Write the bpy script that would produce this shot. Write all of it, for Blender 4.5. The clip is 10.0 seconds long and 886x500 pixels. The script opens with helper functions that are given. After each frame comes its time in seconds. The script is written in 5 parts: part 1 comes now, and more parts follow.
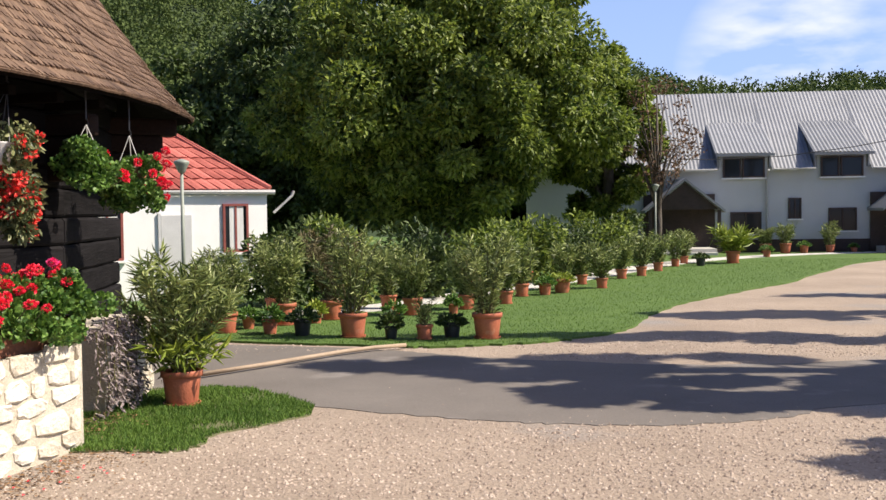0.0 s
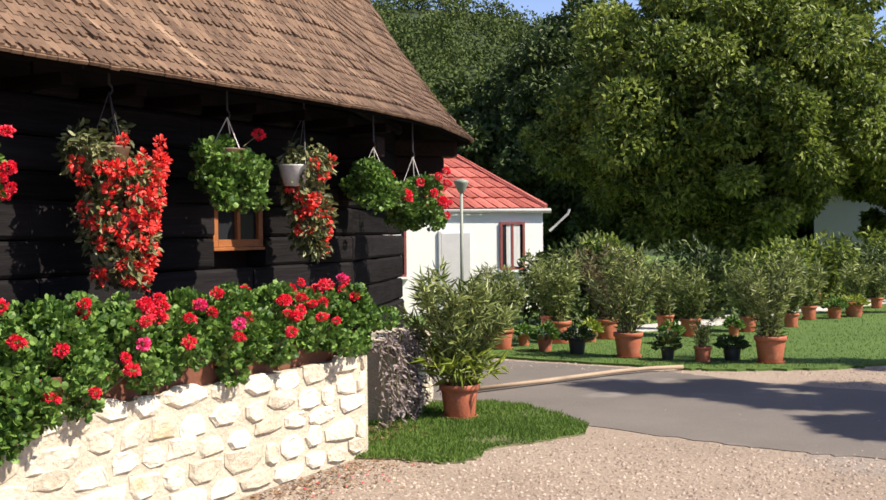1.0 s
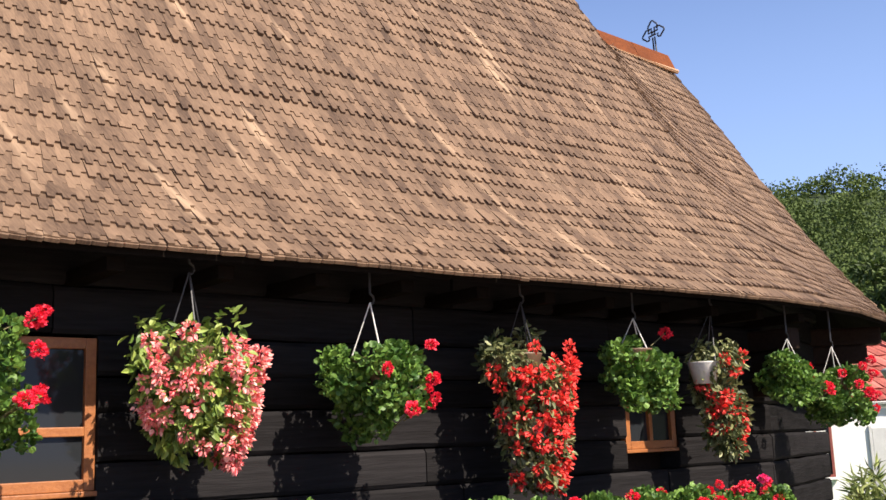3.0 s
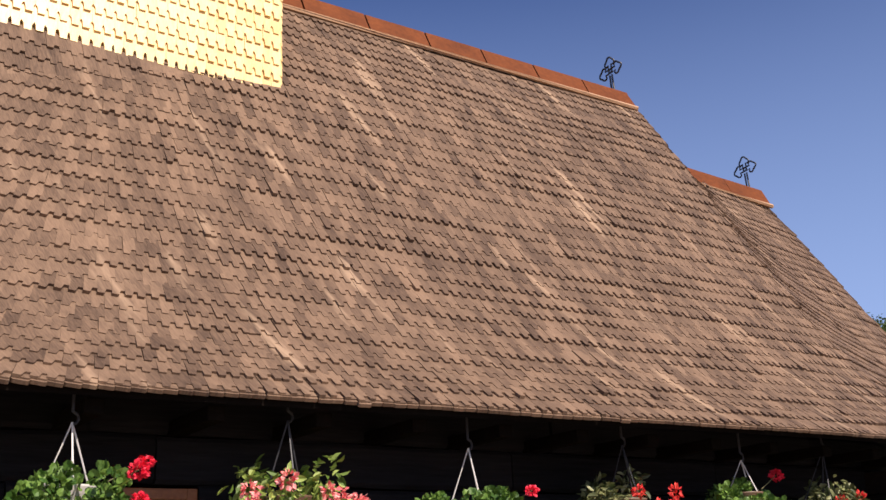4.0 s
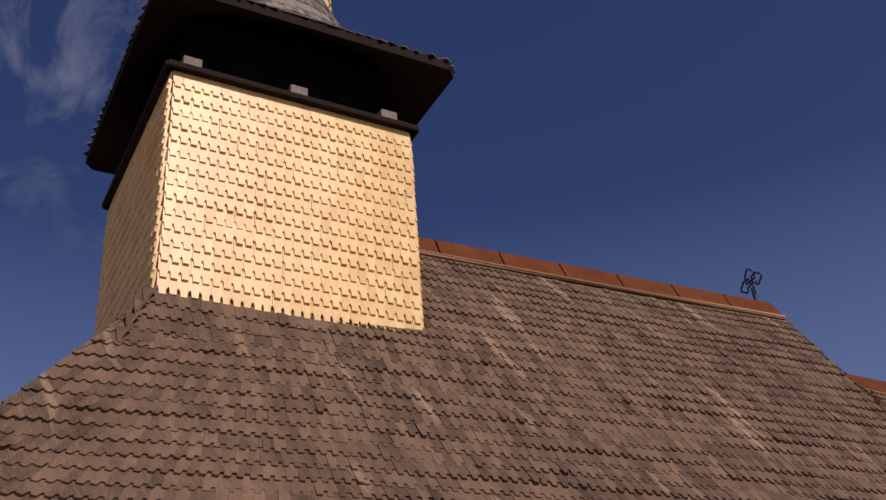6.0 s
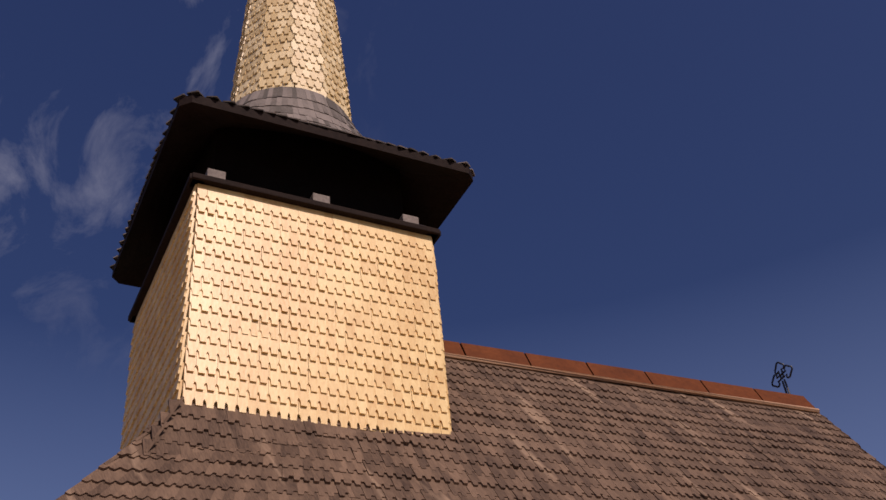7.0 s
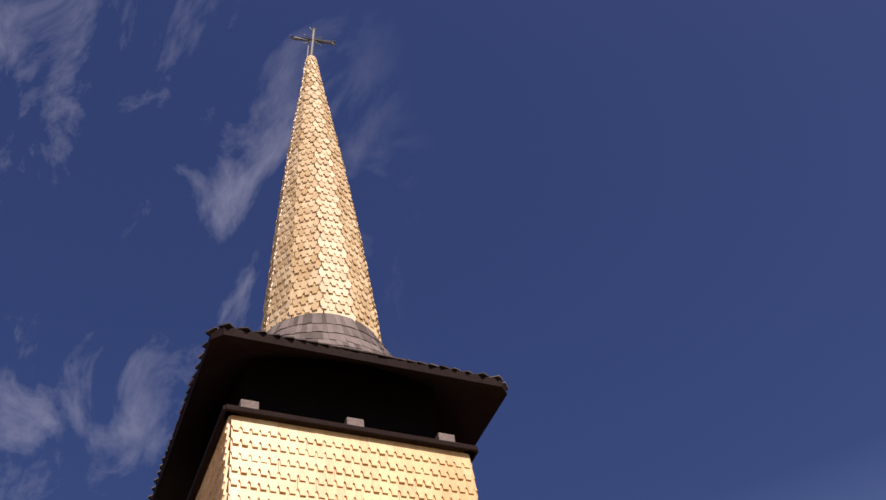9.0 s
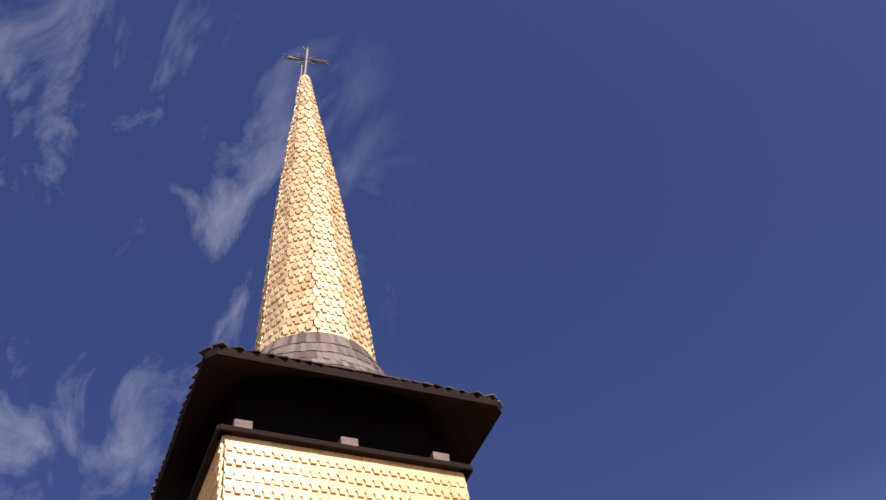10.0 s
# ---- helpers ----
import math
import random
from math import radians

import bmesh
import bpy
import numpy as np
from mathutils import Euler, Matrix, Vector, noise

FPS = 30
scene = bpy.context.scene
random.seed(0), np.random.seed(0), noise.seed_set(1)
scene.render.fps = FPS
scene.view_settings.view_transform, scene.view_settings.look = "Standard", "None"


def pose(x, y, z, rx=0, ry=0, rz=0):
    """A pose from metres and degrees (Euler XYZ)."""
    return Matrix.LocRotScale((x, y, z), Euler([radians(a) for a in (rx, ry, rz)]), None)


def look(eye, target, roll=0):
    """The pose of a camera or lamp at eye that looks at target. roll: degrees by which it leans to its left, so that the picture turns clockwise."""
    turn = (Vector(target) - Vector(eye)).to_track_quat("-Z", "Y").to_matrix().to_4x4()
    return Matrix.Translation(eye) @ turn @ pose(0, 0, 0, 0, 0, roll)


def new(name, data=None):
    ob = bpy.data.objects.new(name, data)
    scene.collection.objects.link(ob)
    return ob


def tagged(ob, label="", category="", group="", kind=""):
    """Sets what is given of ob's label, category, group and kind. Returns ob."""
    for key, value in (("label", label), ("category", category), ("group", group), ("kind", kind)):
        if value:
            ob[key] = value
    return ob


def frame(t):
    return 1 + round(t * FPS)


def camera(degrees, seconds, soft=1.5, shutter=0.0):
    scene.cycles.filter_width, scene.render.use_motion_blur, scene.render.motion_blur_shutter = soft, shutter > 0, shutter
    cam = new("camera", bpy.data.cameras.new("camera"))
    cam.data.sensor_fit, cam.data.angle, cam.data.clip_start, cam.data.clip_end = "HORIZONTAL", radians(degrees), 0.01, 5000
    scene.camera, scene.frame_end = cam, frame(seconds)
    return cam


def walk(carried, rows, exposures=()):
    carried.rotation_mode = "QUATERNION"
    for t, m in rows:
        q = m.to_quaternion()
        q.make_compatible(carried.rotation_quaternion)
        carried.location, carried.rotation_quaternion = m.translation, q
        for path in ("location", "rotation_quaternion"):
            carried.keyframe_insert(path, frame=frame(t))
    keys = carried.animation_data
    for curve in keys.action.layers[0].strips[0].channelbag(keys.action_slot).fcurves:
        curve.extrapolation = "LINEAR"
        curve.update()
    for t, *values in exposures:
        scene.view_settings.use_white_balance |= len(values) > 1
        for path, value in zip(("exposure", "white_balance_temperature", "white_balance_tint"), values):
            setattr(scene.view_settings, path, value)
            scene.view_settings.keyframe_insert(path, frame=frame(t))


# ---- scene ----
EYE = (0.0, 0.0, 1.7)


def row(t, yaw, pitch, roll):
    return t, pose(*EYE, 90 + pitch, roll, yaw)


cam = camera(45.0, 10.0)
PATH = [
    row(0.0, 0.0, -2.1, 0.7), row(0.5, 7.05, -1.8, 0.92), row(1.0, 14.68, -0.95, 0.63), row(1.5, 21.1, 0.13, 1.04),
    row(2.0, 26.59, 3.09, 1.78), row(2.5, 31.67, 6.42, 2.04), row(2.7, 33.93, 7.9, 2.24), row(3.8, 40.28, 16.69, 2.2),
    row(4.0, 41.67, 18.16, 2.51), row(4.5, 44.95, 21.46, 2.78), row(5.0, 48.55, 25.12, 3.3), row(5.5, 49.92, 28.21, 3.14),
    row(5.7, 50.14, 29.43, 3.38), row(6.8, 52.58, 35.58, 4.64), row(7.0, 52.79, 36.78, 4.66), row(7.5, 53.57, 38.89, 5.45),
    row(8.0, 55.06, 42.64, 5.77), row(8.5, 56.21, 45.45, 6.24), row(9.0, 56.62, 48.69, 6.36), row(9.5, 56.71, 49.88, 6.45),
    row(10.0, 56.54, 49.67, 6.72),
]
EXPOSURES = [
    (0.0, 0.68, 6450, 12), (1.0, 0.72, 6450, 12), (2.0, 0.93, 6450, 9), (2.7, 0.93, 6450, 10), (3.8, 0.6, 6450, 16), (4.0, 0.42, 6450, 17), (4.5, -0.07, 6450, 21),
    (5.0, -0.53, 6450, 24), (5.5, -0.74, 6450, 24), (7.0, -0.74, 6520, 27), (7.5, -0.84, 6540, 27), (8.0, -0.78, 6540, 28), (9.0, -0.24, 6520, 29), (10.0, 0.12, 6500, 29),
]
walk(cam, PATH, EXPOSURES)

# ---- light ----
SUN_EL, SUN_DIR = radians(46.5), Vector((1.0, -0.14, 0)).normalized()


def build_world():
    world = bpy.data.worlds.new("sky")
    scene.world = world
    world.use_nodes = True
    nt = world.node_tree
    nt.nodes.clear()
    out, bg = nt.nodes.new("ShaderNodeOutputWorld"), nt.nodes.new("ShaderNodeBackground")
    sky = nt.nodes.new("ShaderNodeTexSky")
    sky.sky_type, sky.sun_disc, sky.sun_elevation = "NISHITA", False, SUN_EL
    sky.sun_rotation = math.atan2(SUN_DIR.x, SUN_DIR.y)
    sky.air_density, sky.dust_density, sky.ozone_density = 1.3, 2.6, 4.5
    # thin drifting cirrus, stretched along one direction
    co, mp = nt.nodes.new("ShaderNodeTexCoord"), nt.nodes.new("ShaderNodeMapping")
    mp.inputs["Rotation"].default_value = (0.3, 0.5, 0.6)
    mp.inputs["Scale"].default_value = (2.2, 5.5, 5.0)
    n1 = nt.nodes.new("ShaderNodeTexNoise")
    n1.inputs["Scale"].default_value, n1.inputs["Detail"].default_value = 2.4, 9
    n1.inputs["Roughness"].default_value, n1.inputs["Distortion"].default_value = 0.62, 0.5
    ramp = nt.nodes.new("ShaderNodeValToRGB")
    ramp.color_ramp.elements[0].position, ramp.color_ramp.elements[1].position = 0.52, 1.0
    # cirrus lies towards the west
    dot = nt.nodes.new("ShaderNodeVectorMath")
    dot.operation = "DOT_PRODUCT"
    dot.inputs[1].default_value = Vector((-0.66, 0.08, 0.75)).normalized()
    near = nt.nodes.new("ShaderNodeMapRange")
    near.inputs[1].default_value, near.inputs[2].default_value = 0.925, 0.99
    mul, mix = nt.nodes.new("ShaderNodeMath"), nt.nodes.new("ShaderNodeMixRGB")
    mul.operation = "MULTIPLY"
    mix.inputs[2].default_value = (6.6, 7.1, 8.4, 1)
    # a low bank of cumulus over the hills
    mp2, n2, ramp2 = nt.nodes.new("ShaderNodeMapping"), nt.nodes.new("ShaderNodeTexNoise"), nt.nodes.new("ShaderNodeValToRGB")
    mp2.inputs["Scale"].default_value = (3.0, 3.0, 9.0)
    n2.inputs["Scale"].default_value, n2.inputs["Detail"].default_value = 2.2, 6
    ramp2.color_ramp.elements[0].position, ramp2.color_ramp.elements[1].position = 0.38, 0.55
    dot2, near2, mul2, mix2 = (nt.nodes.new(k) for k in ("ShaderNodeVectorMath", "ShaderNodeMapRange", "ShaderNodeMath", "ShaderNodeMixRGB"))
    dot2.operation, mul2.operation = "DOT_PRODUCT", "MULTIPLY"
    dot2.inputs[1].default_value = Vector((0.31, 0.945, 0.12)).normalized()
    near2.inputs[1].default_value, near2.inputs[2].default_value = 0.9945, 0.999
    mix2.inputs[2].default_value = (9.0, 9.2, 9.6, 1)
    ln = nt.links.new
    for m in (mp, mp2):
        ln(co.outputs["Generated"], m.inputs["Vector"])
    for d in (dot, dot2):
        ln(co.outputs["Generated"], d.inputs[0])
    ln(mp.outputs[0], n1.inputs["Vector"]), ln(n1.outputs[0], ramp.inputs[0])
    ln(mp2.outputs[0], n2.inputs["Vector"]), ln(n2.outputs[0], ramp2.inputs[0])
    ln(dot.outputs["Value"], near.inputs[0]), ln(dot2.outputs["Value"], near2.inputs[0])
    ln(ramp.outputs[0], mul.inputs[0]), ln(near.outputs[0], mul.inputs[1])
    ln(ramp2.outputs[0], mul2.inputs[0]), ln(near2.outputs[0], mul2.inputs[1])
    hs = nt.nodes.new("ShaderNodeHueSaturation")
    hs.inputs["Saturation"].default_value = 1.2
    hs.inputs["Hue"].default_value = 0.518
    ln(sky.outputs[0], hs.inputs["Color"]), ln(mul.outputs[0], mix.inputs[0])
    # paler towards the horizon
    sep, low, haze = nt.nodes.new("ShaderNodeSeparateXYZ"), nt.nodes.new("ShaderNodeMapRange"), nt.nodes.new("ShaderNodeMixRGB")
    low.inputs[1].default_value, low.inputs[2].default_value, low.inputs[3].default_value, low.inputs[4].default_value = 0.10, 0.54, 0.9, 0.0
    haze.inputs[2].default_value = (4.2, 6.0, 10.2, 1)
    ln(co.outputs["Generated"], sep.inputs[0]), ln(sep.outputs["Z"], low.inputs[0]), ln(low.outputs[0], haze.inputs[0])
    ln(hs.outputs[0], haze.inputs[1]), ln(haze.outputs[0], mix.inputs[1])
    ln(mix.outputs[0], mix2.inputs[1]), ln(mul2.outputs[0], mix2.inputs[0])
    ln(mix2.outputs[0], bg.inputs["Color"])
    bg.inputs["Strength"].default_value = 0.072
    ln(bg.outputs[0], out.inputs[0])
    sun = bpy.data.lights.new("sun", "SUN")
    sun.energy, sun.angle, sun.color = 5.0, radians(0.53), (1.0, 0.90, 0.76)
    ob = new("sun", sun)
    way = SUN_DIR * math.cos(SUN_EL) + Vector((0, 0, math.sin(SUN_EL)))
    ob.matrix_world = look(way * 60, (0, 0, 0))


build_world()


# ---- materials ----
def material(name, dark, light, scale=4.0, rough=0.8, bump=0.3, fine=40.0, stretch=(1, 1, 1), piece=0.0, spots=None, metal=0.0, spec=0.5, thin=0.0, dist=0.02, world=False):
    """Two-scale noise colour with fine relief; piece: how much each piece or leaf differs; thin: light that passes a leaf."""
    m = bpy.data.materials.new(name)
    m.use_nodes = True
    nt = m.node_tree
    bs, out = nt.nodes["Principled BSDF"], nt.nodes["Material Output"]
    ln = nt.links.new
    co, mp = nt.nodes.new("ShaderNodeTexCoord"), nt.nodes.new("ShaderNodeMapping")
    mp.inputs["Scale"].default_value = stretch
    ln(nt.nodes.new("ShaderNodeNewGeometry").outputs["Position"] if world else co.outputs["Object"], mp.inputs["Vector"])
    big, small = nt.nodes.new("ShaderNodeTexNoise"), nt.nodes.new("ShaderNodeTexNoise")
    for n, s, d in ((big, scale, 5), (small, fine, 6)):
        n.inputs["Scale"].default_value, n.inputs["Detail"].default_value = s, d
        n.inputs["Roughness"].default_value = 0.6
        ln(mp.outputs[0], n.inputs["Vector"])
    add = nt.nodes.new("ShaderNodeMath")
    add.operation = "MULTIPLY_ADD"
    add.inputs[1].default_value = 0.5
    half = nt.nodes.new("ShaderNodeMath")
    half.operation = "MULTIPLY"
    half.inputs[1].default_value = 0.5
    ln(big.outputs[0], half.inputs[0]), ln(small.outputs[0], add.inputs[0]), ln(half.outputs[0], add.inputs[2])
    fac = add.outputs[0]
    if piece:
        info, geo = nt.nodes.new("ShaderNodeObjectInfo"), nt.nodes.new("ShaderNodeNewGeometry")
        s1, s2, s3 = (nt.nodes.new("ShaderNodeMath") for _ in range(3))
        s1.operation, s2.operation, s3.operation = "ADD", "FRACT", "MULTIPLY_ADD"
        ln(info.outputs["Random"], s1.inputs[0]), ln(geo.outputs["Random Per Island"], s1.inputs[1])
        ln(s1.outputs[0], s2.inputs[0]), ln(s2.outputs[0], s3.inputs[0])
        s3.inputs[1].default_value = piece
        s4 = nt.nodes.new("ShaderNodeMath")
        s4.operation = "SUBTRACT"
        s4.inputs[1].default_value = piece / 2
        ln(fac, s4.inputs[0]), ln(s4.outputs[0], s3.inputs[2])
        fac = s3.outputs[0]
    ramp = nt.nodes.new("ShaderNodeValToRGB")
    ramp.color_ramp.elements[0].position, ramp.color_ramp.elements[1].position = 0.3, 0.7
    ramp.color_ramp.elements[0].color, ramp.color_ramp.elements[1].color = (*dark, 1), (*light, 1)
    ln(fac, ramp.inputs[0])
    col = ramp.outputs[0]
    if spots:
        vor, r2, mx = nt.nodes.new("ShaderNodeTexNoise"), nt.nodes.new("ShaderNodeValToRGB"), nt.nodes.new("ShaderNodeMixRGB")
        vor.inputs["Scale"].default_value, vor.inputs["Detail"].default_value = spots[1], 4
        r2.color_ramp.elements[0].position, r2.color_ramp.elements[1].position = spots[2], spots[2] + 0.12
        ln(mp.outputs[0], vor.inputs["Vector"]), ln(vor.outputs[0], r2.inputs[0]), ln(r2.outputs[0], mx.inputs[0])
        ln(col, mx.inputs[1])
        mx.inputs[2].default_value = (*spots[0], 1)
        col = mx.outputs[0]
    ln(col, bs.inputs["Base Color"])
    bs.inputs["Roughness"].default_value, bs.inputs["Metallic"].default_value = rough, metal
    bs.inputs["Specular IOR Level"].default_value = spec
    if bump:
        bp = nt.nodes.new("ShaderNodeBump")
        bp.inputs["Strength"].default_value, bp.inputs["Distance"].default_value = bump, dist
        ln(small.outputs[0], bp.inputs["Height"]), ln(bp.outputs[0], bs.inputs["Normal"])
    if thin:
        tr, ms = nt.nodes.new("ShaderNodeBsdfTranslucent"), nt.nodes.new("ShaderNodeMixShader")
        ms.inputs[0].default_value = thin
        ln(col, tr.inputs[0]), ln(bs.outputs[0], ms.inputs[1]), ln(tr.outputs[0], ms.inputs[2]), ln(ms.outputs[0], out.inputs[0])
    return m


M = {}
M["roof_shingle"] = material("weathered_shingle", (0.052, 0.030, 0.019), (0.225, 0.143, 0.09), 1.5, 0.8, 0.4, 34, (0.4, 2.8, 0.4), world=True, piece=0.2, spec=0.3, spots=((0.33, 0.225, 0.145), 2.2, 0.61), dist=0.006)
M["new_shingle"] = material("fresh_larch_shingle", (0.72, 0.44, 0.14), (0.92, 0.67, 0.28), 2.5, 0.42, 0.3, 40, (1, 1, 0.35), world=True, spec=0.75, piece=0.25, dist=0.005)
M["spire_shingle"] = material("sun_bleached_shingle", (0.62, 0.45, 0.21), (0.88, 0.71, 0.41), 2.0, 0.46, 0.3, 40, (1, 1, 0.4), world=True, spec=0.6, piece=0.4, dist=0.005)
M["grey_shingle"] = material("silver_grey_shingle", (0.09, 0.075, 0.06), (0.24, 0.2, 0.17), 2.0, 0.85, 0.4, 40, world=True, piece=0.5, dist=0.005)
# near-black: the deep shade under eaves and in the belfry is in this colour
M["deck"] = material("shade_black_deck", (0.004, 0.003, 0.0025), (0.011, 0.008, 0.006), 3, 0.9, spec=0.05)
M["log"] = material("tarred_log", (0.006, 0.0055, 0.0055), (0.023, 0.021, 0.022), 2.2, 0.8, 0.4, 26, (0.12, 1, 1.6), piece=0.2, dist=0.02, spec=0.06)
# brown timber, darkened in colour for the shade below eave and skirt roof
M["beam"] = material("shade_dark_beam", (0.010, 0.006, 0.005), (0.03, 0.018, 0.013), 3, 0.75, 0.4, 30, spec=0.1)
M["post_wood"] = material("grey_beam_end", (0.14, 0.11, 0.09), (0.3, 0.25, 0.21), 5, 0.8, 0.4, 30)
M["copper"] = material("rusty_ridge_sheet", (0.085, 0.022, 0.005), (0.19, 0.052, 0.012), 3, 0.8, 0.25, 20, spec=0.2, spots=((0.33, 0.2, 0.11), 4.0, 0.7))
M["flashing"] = material("pale_ridge_batten", (0.3, 0.17, 0.09), (0.5, 0.3, 0.17), 5, 0.7)
M["iron"] = material("black_iron", (0.012, 0.012, 0.014), (0.035, 0.035, 0.04), 8, 0.5, 0.1)
M["zinc"] = material("grey_metal_cross", (0.09, 0.1, 0.1), (0.2, 0.21, 0.2), 6, 0.6, 0.1, metal=0.2)
M["stone"] = material("pale_limestone", (0.46, 0.40, 0.30), (0.76, 0.71, 0.60), 5, 0.85, 0.7, 26, piece=0.34, dist=0.03, spots=((0.5, 0.37, 0.2), 3.0, 0.62))
M["mortar"] = material("grey_mortar", (0.42, 0.37, 0.285), (0.6, 0.54, 0.43), 6, 0.95, 0.8, 40)
M["gravel"] = material("pinkish_gravel", (0.225, 0.175, 0.13), (0.42, 0.335, 0.255), 0.5, 0.95, 0.9, 22, dist=0.03, spots=((0.26, 0.235, 0.21), 0.35, 0.56))
M["pebble"] = material("pebble", (0.25, 0.19, 0.145), (0.48, 0.39, 0.31), 8, 0.85, 0.3, 40, piece=0.7)
M["asphalt"] = material("worn_asphalt", (0.105, 0.092, 0.078), (0.195, 0.172, 0.148), 0.7, 0.9, 0.5, 60, dist=0.008, spots=((0.25, 0.225, 0.2), 1.1, 0.6))
M["grass_ground"] = material("lawn_soil", (0.045, 0.095, 0.014), (0.10, 0.17, 0.026), 1.2, 0.95, 0.6, 40)
M["grass"] = material("grass_blade", (0.05, 0.115, 0.012), (0.15, 0.25, 0.035), 0.8, 0.8, 0, 20, piece=0.5, thin=0.3)
M["verge_soil"] = material("patchy_verge", (0.085, 0.115, 0.03), (0.2, 0.175, 0.10), 3.0, 0.95, 0.6, 40)
M["forest_floor"] = material("wooded_slope", (0.016, 0.03, 0.008), (0.035, 0.06, 0.016), 0.05, 0.95, 0)
M["forest"] = material("forest_leaf", (0.036, 0.064, 0.01), (0.1, 0.14, 0.026), 0.06, 0.85, 0, 0.6, piece=0.25, thin=0.15)
M["walnut_leaf"] = material("walnut_leaf", (0.045, 0.083, 0.012), (0.29, 0.36, 0.06), 0.5, 0.55, 0, 3, piece=0.5, thin=0.38)
# darker copy of the walnut leaf, shade put into the colour for background foliage
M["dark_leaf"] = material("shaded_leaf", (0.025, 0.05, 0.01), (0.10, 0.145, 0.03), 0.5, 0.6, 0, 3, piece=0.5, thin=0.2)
M["leaf_litter"] = material("leaf_litter", (0.1, 0.055, 0.025), (0.26, 0.15, 0.07), 6, 0.9, 0, 20, piece=0.7)
M["dry_leaf"] = material("russet_leaf", (0.09, 0.05, 0.03), (0.2, 0.12, 0.07), 2, 0.8, 0, 6, piece=0.6, thin=0.2)
M["oleander_leaf"] = material("oleander_leaf", (0.072, 0.112, 0.024), (0.34, 0.385, 0.125), 3, 0.5, 0, 10, piece=0.5, thin=0.2)
M["oleander_tan"] = material("browned_oleander_leaf", (0.09, 0.075, 0.03), (0.2, 0.17, 0.075), 3, 0.6, 0, 10, piece=0.5, thin=0.2)
M["lime_leaf"] = material("yellow_green_leaf", (0.14, 0.2, 0.02), (0.36, 0.42, 0.06), 3, 0.5, 0, 10, piece=0.5, thin=0.25)
M["geranium_leaf"] = material("geranium_leaf", (0.036, 0.098, 0.012), (0.175, 0.3, 0.052), 5, 0.55, 0, 14, piece=0.5, thin=0.22)
M["begonia_leaf"] = material("begonia_leaf", (0.05, 0.07, 0.02), (0.26, 0.27, 0.11), 6, 0.5, 0, 14, piece=0.6, thin=0.2)
M["begonia_green"] = material("begonia_green_leaf", (0.1, 0.17, 0.025), (0.32, 0.4, 0.085), 6, 0.5, 0, 14, piece=0.6, thin=0.25)
M["red"] = material("red_petal", (0.66, 0.006, 0.03), (0.93, 0.03, 0.075), 20, 0.55, 0, 60, piece=0.5, thin=0.15)
M["orange"] = material("orange_red_petal", (0.66, 0.014, 0.014), (0.92, 0.085, 0.06), 20, 0.55, 0, 60, piece=0.6, thin=0.15)
M["coral"] = material("coral_pink_petal", (0.84, 0.13, 0.15), (0.97, 0.46, 0.40), 20, 0.55, 0, 60, piece=0.7, thin=0.15)
M["magenta"] = material("magenta_petal", (0.75, 0.02, 0.16), (0.9, 0.08, 0.28), 20, 0.55, 0, 60, piece=0.5, thin=0.15)
M["terracotta"] = material("terracotta_plastic", (0.36, 0.1, 0.05), (0.55, 0.18, 0.095), 5, 0.6, 0.2, 40, spots=((0.5, 0.24, 0.16), 5, 0.62))
M["black_pot"] = material("black_plastic", (0.015, 0.015, 0.016), (0.04, 0.04, 0.04), 5, 0.5, 0.1)
M["white_pot"] = material("white_plastic", (0.5, 0.48, 0.45), (0.72, 0.7, 0.66), 5, 0.45, 0.05)
M["brown_pot"] = material("brown_plastic", (0.1, 0.06, 0.035), (0.2, 0.12, 0.07), 5, 0.5, 0.1)
M["soil"] = material("potting_soil", (0.02, 0.014, 0.01), (0.06, 0.045, 0.03), 20, 0.95, 0.7)
M["dry_trailer"] = material("grey_purple_leaf", (0.15, 0.115, 0.11), (0.42, 0.35, 0.33), 6, 0.8, 0, 14, piece=0.6, thin=0.1)
M["bark"] = material("bark", (0.05, 0.04, 0.03), (0.15, 0.125, 0.1), 4, 0.9, 0.8, 24, (1, 1, 0.3), dist=0.03)
M["twig"] = material("green_brown_stem", (0.06, 0.06, 0.02), (0.16, 0.14, 0.06), 8, 0.8, 0.2)
M["plaster"] = material("white_render", (0.68, 0.68, 0.66), (0.82, 0.82, 0.8), 1.5, 0.9, 0.25, 40)
M["far_plaster"] = material("off_white_render", (0.4, 0.41, 0.42), (0.52, 0.53, 0.535), 0.6, 0.9, 0.2, 30)
M["red_tile"] = material("red_roof_tile", (0.24, 0.05, 0.035), (0.46, 0.13, 0.1), 2.0, 0.75, 0.3, 20, piece=0.4)
M["tin"] = material("corrugated_zinc", (0.17, 0.18, 0.19), (0.275, 0.285, 0.3), 0.8, 0.6, 0.1, 10, piece=0.15, metal=0.0)
M["window_wood"] = material("orange_brown_window", (0.22, 0.07, 0.022), (0.4, 0.15, 0.045), 6, 0.5, 0.2, 40)
M["box_wood"] = material("red_brown_plank", (0.09, 0.032, 0.018), (0.2, 0.075, 0.04), 6, 0.6, 0.3, 40)
M["red_wood"] = material("red_brown_window", (0.16, 0.035, 0.03), (0.28, 0.08, 0.06), 6, 0.5, 0.2, 40)
M["dark_wood"] = material("dark_brown_timber", (0.02, 0.012, 0.01), (0.06, 0.035, 0.028), 4, 0.7, 0.3, 30)
M["concrete"] = material("pale_concrete", (0.42, 0.4, 0.36), (0.62, 0.6, 0.55), 2, 0.9, 0.4, 40)
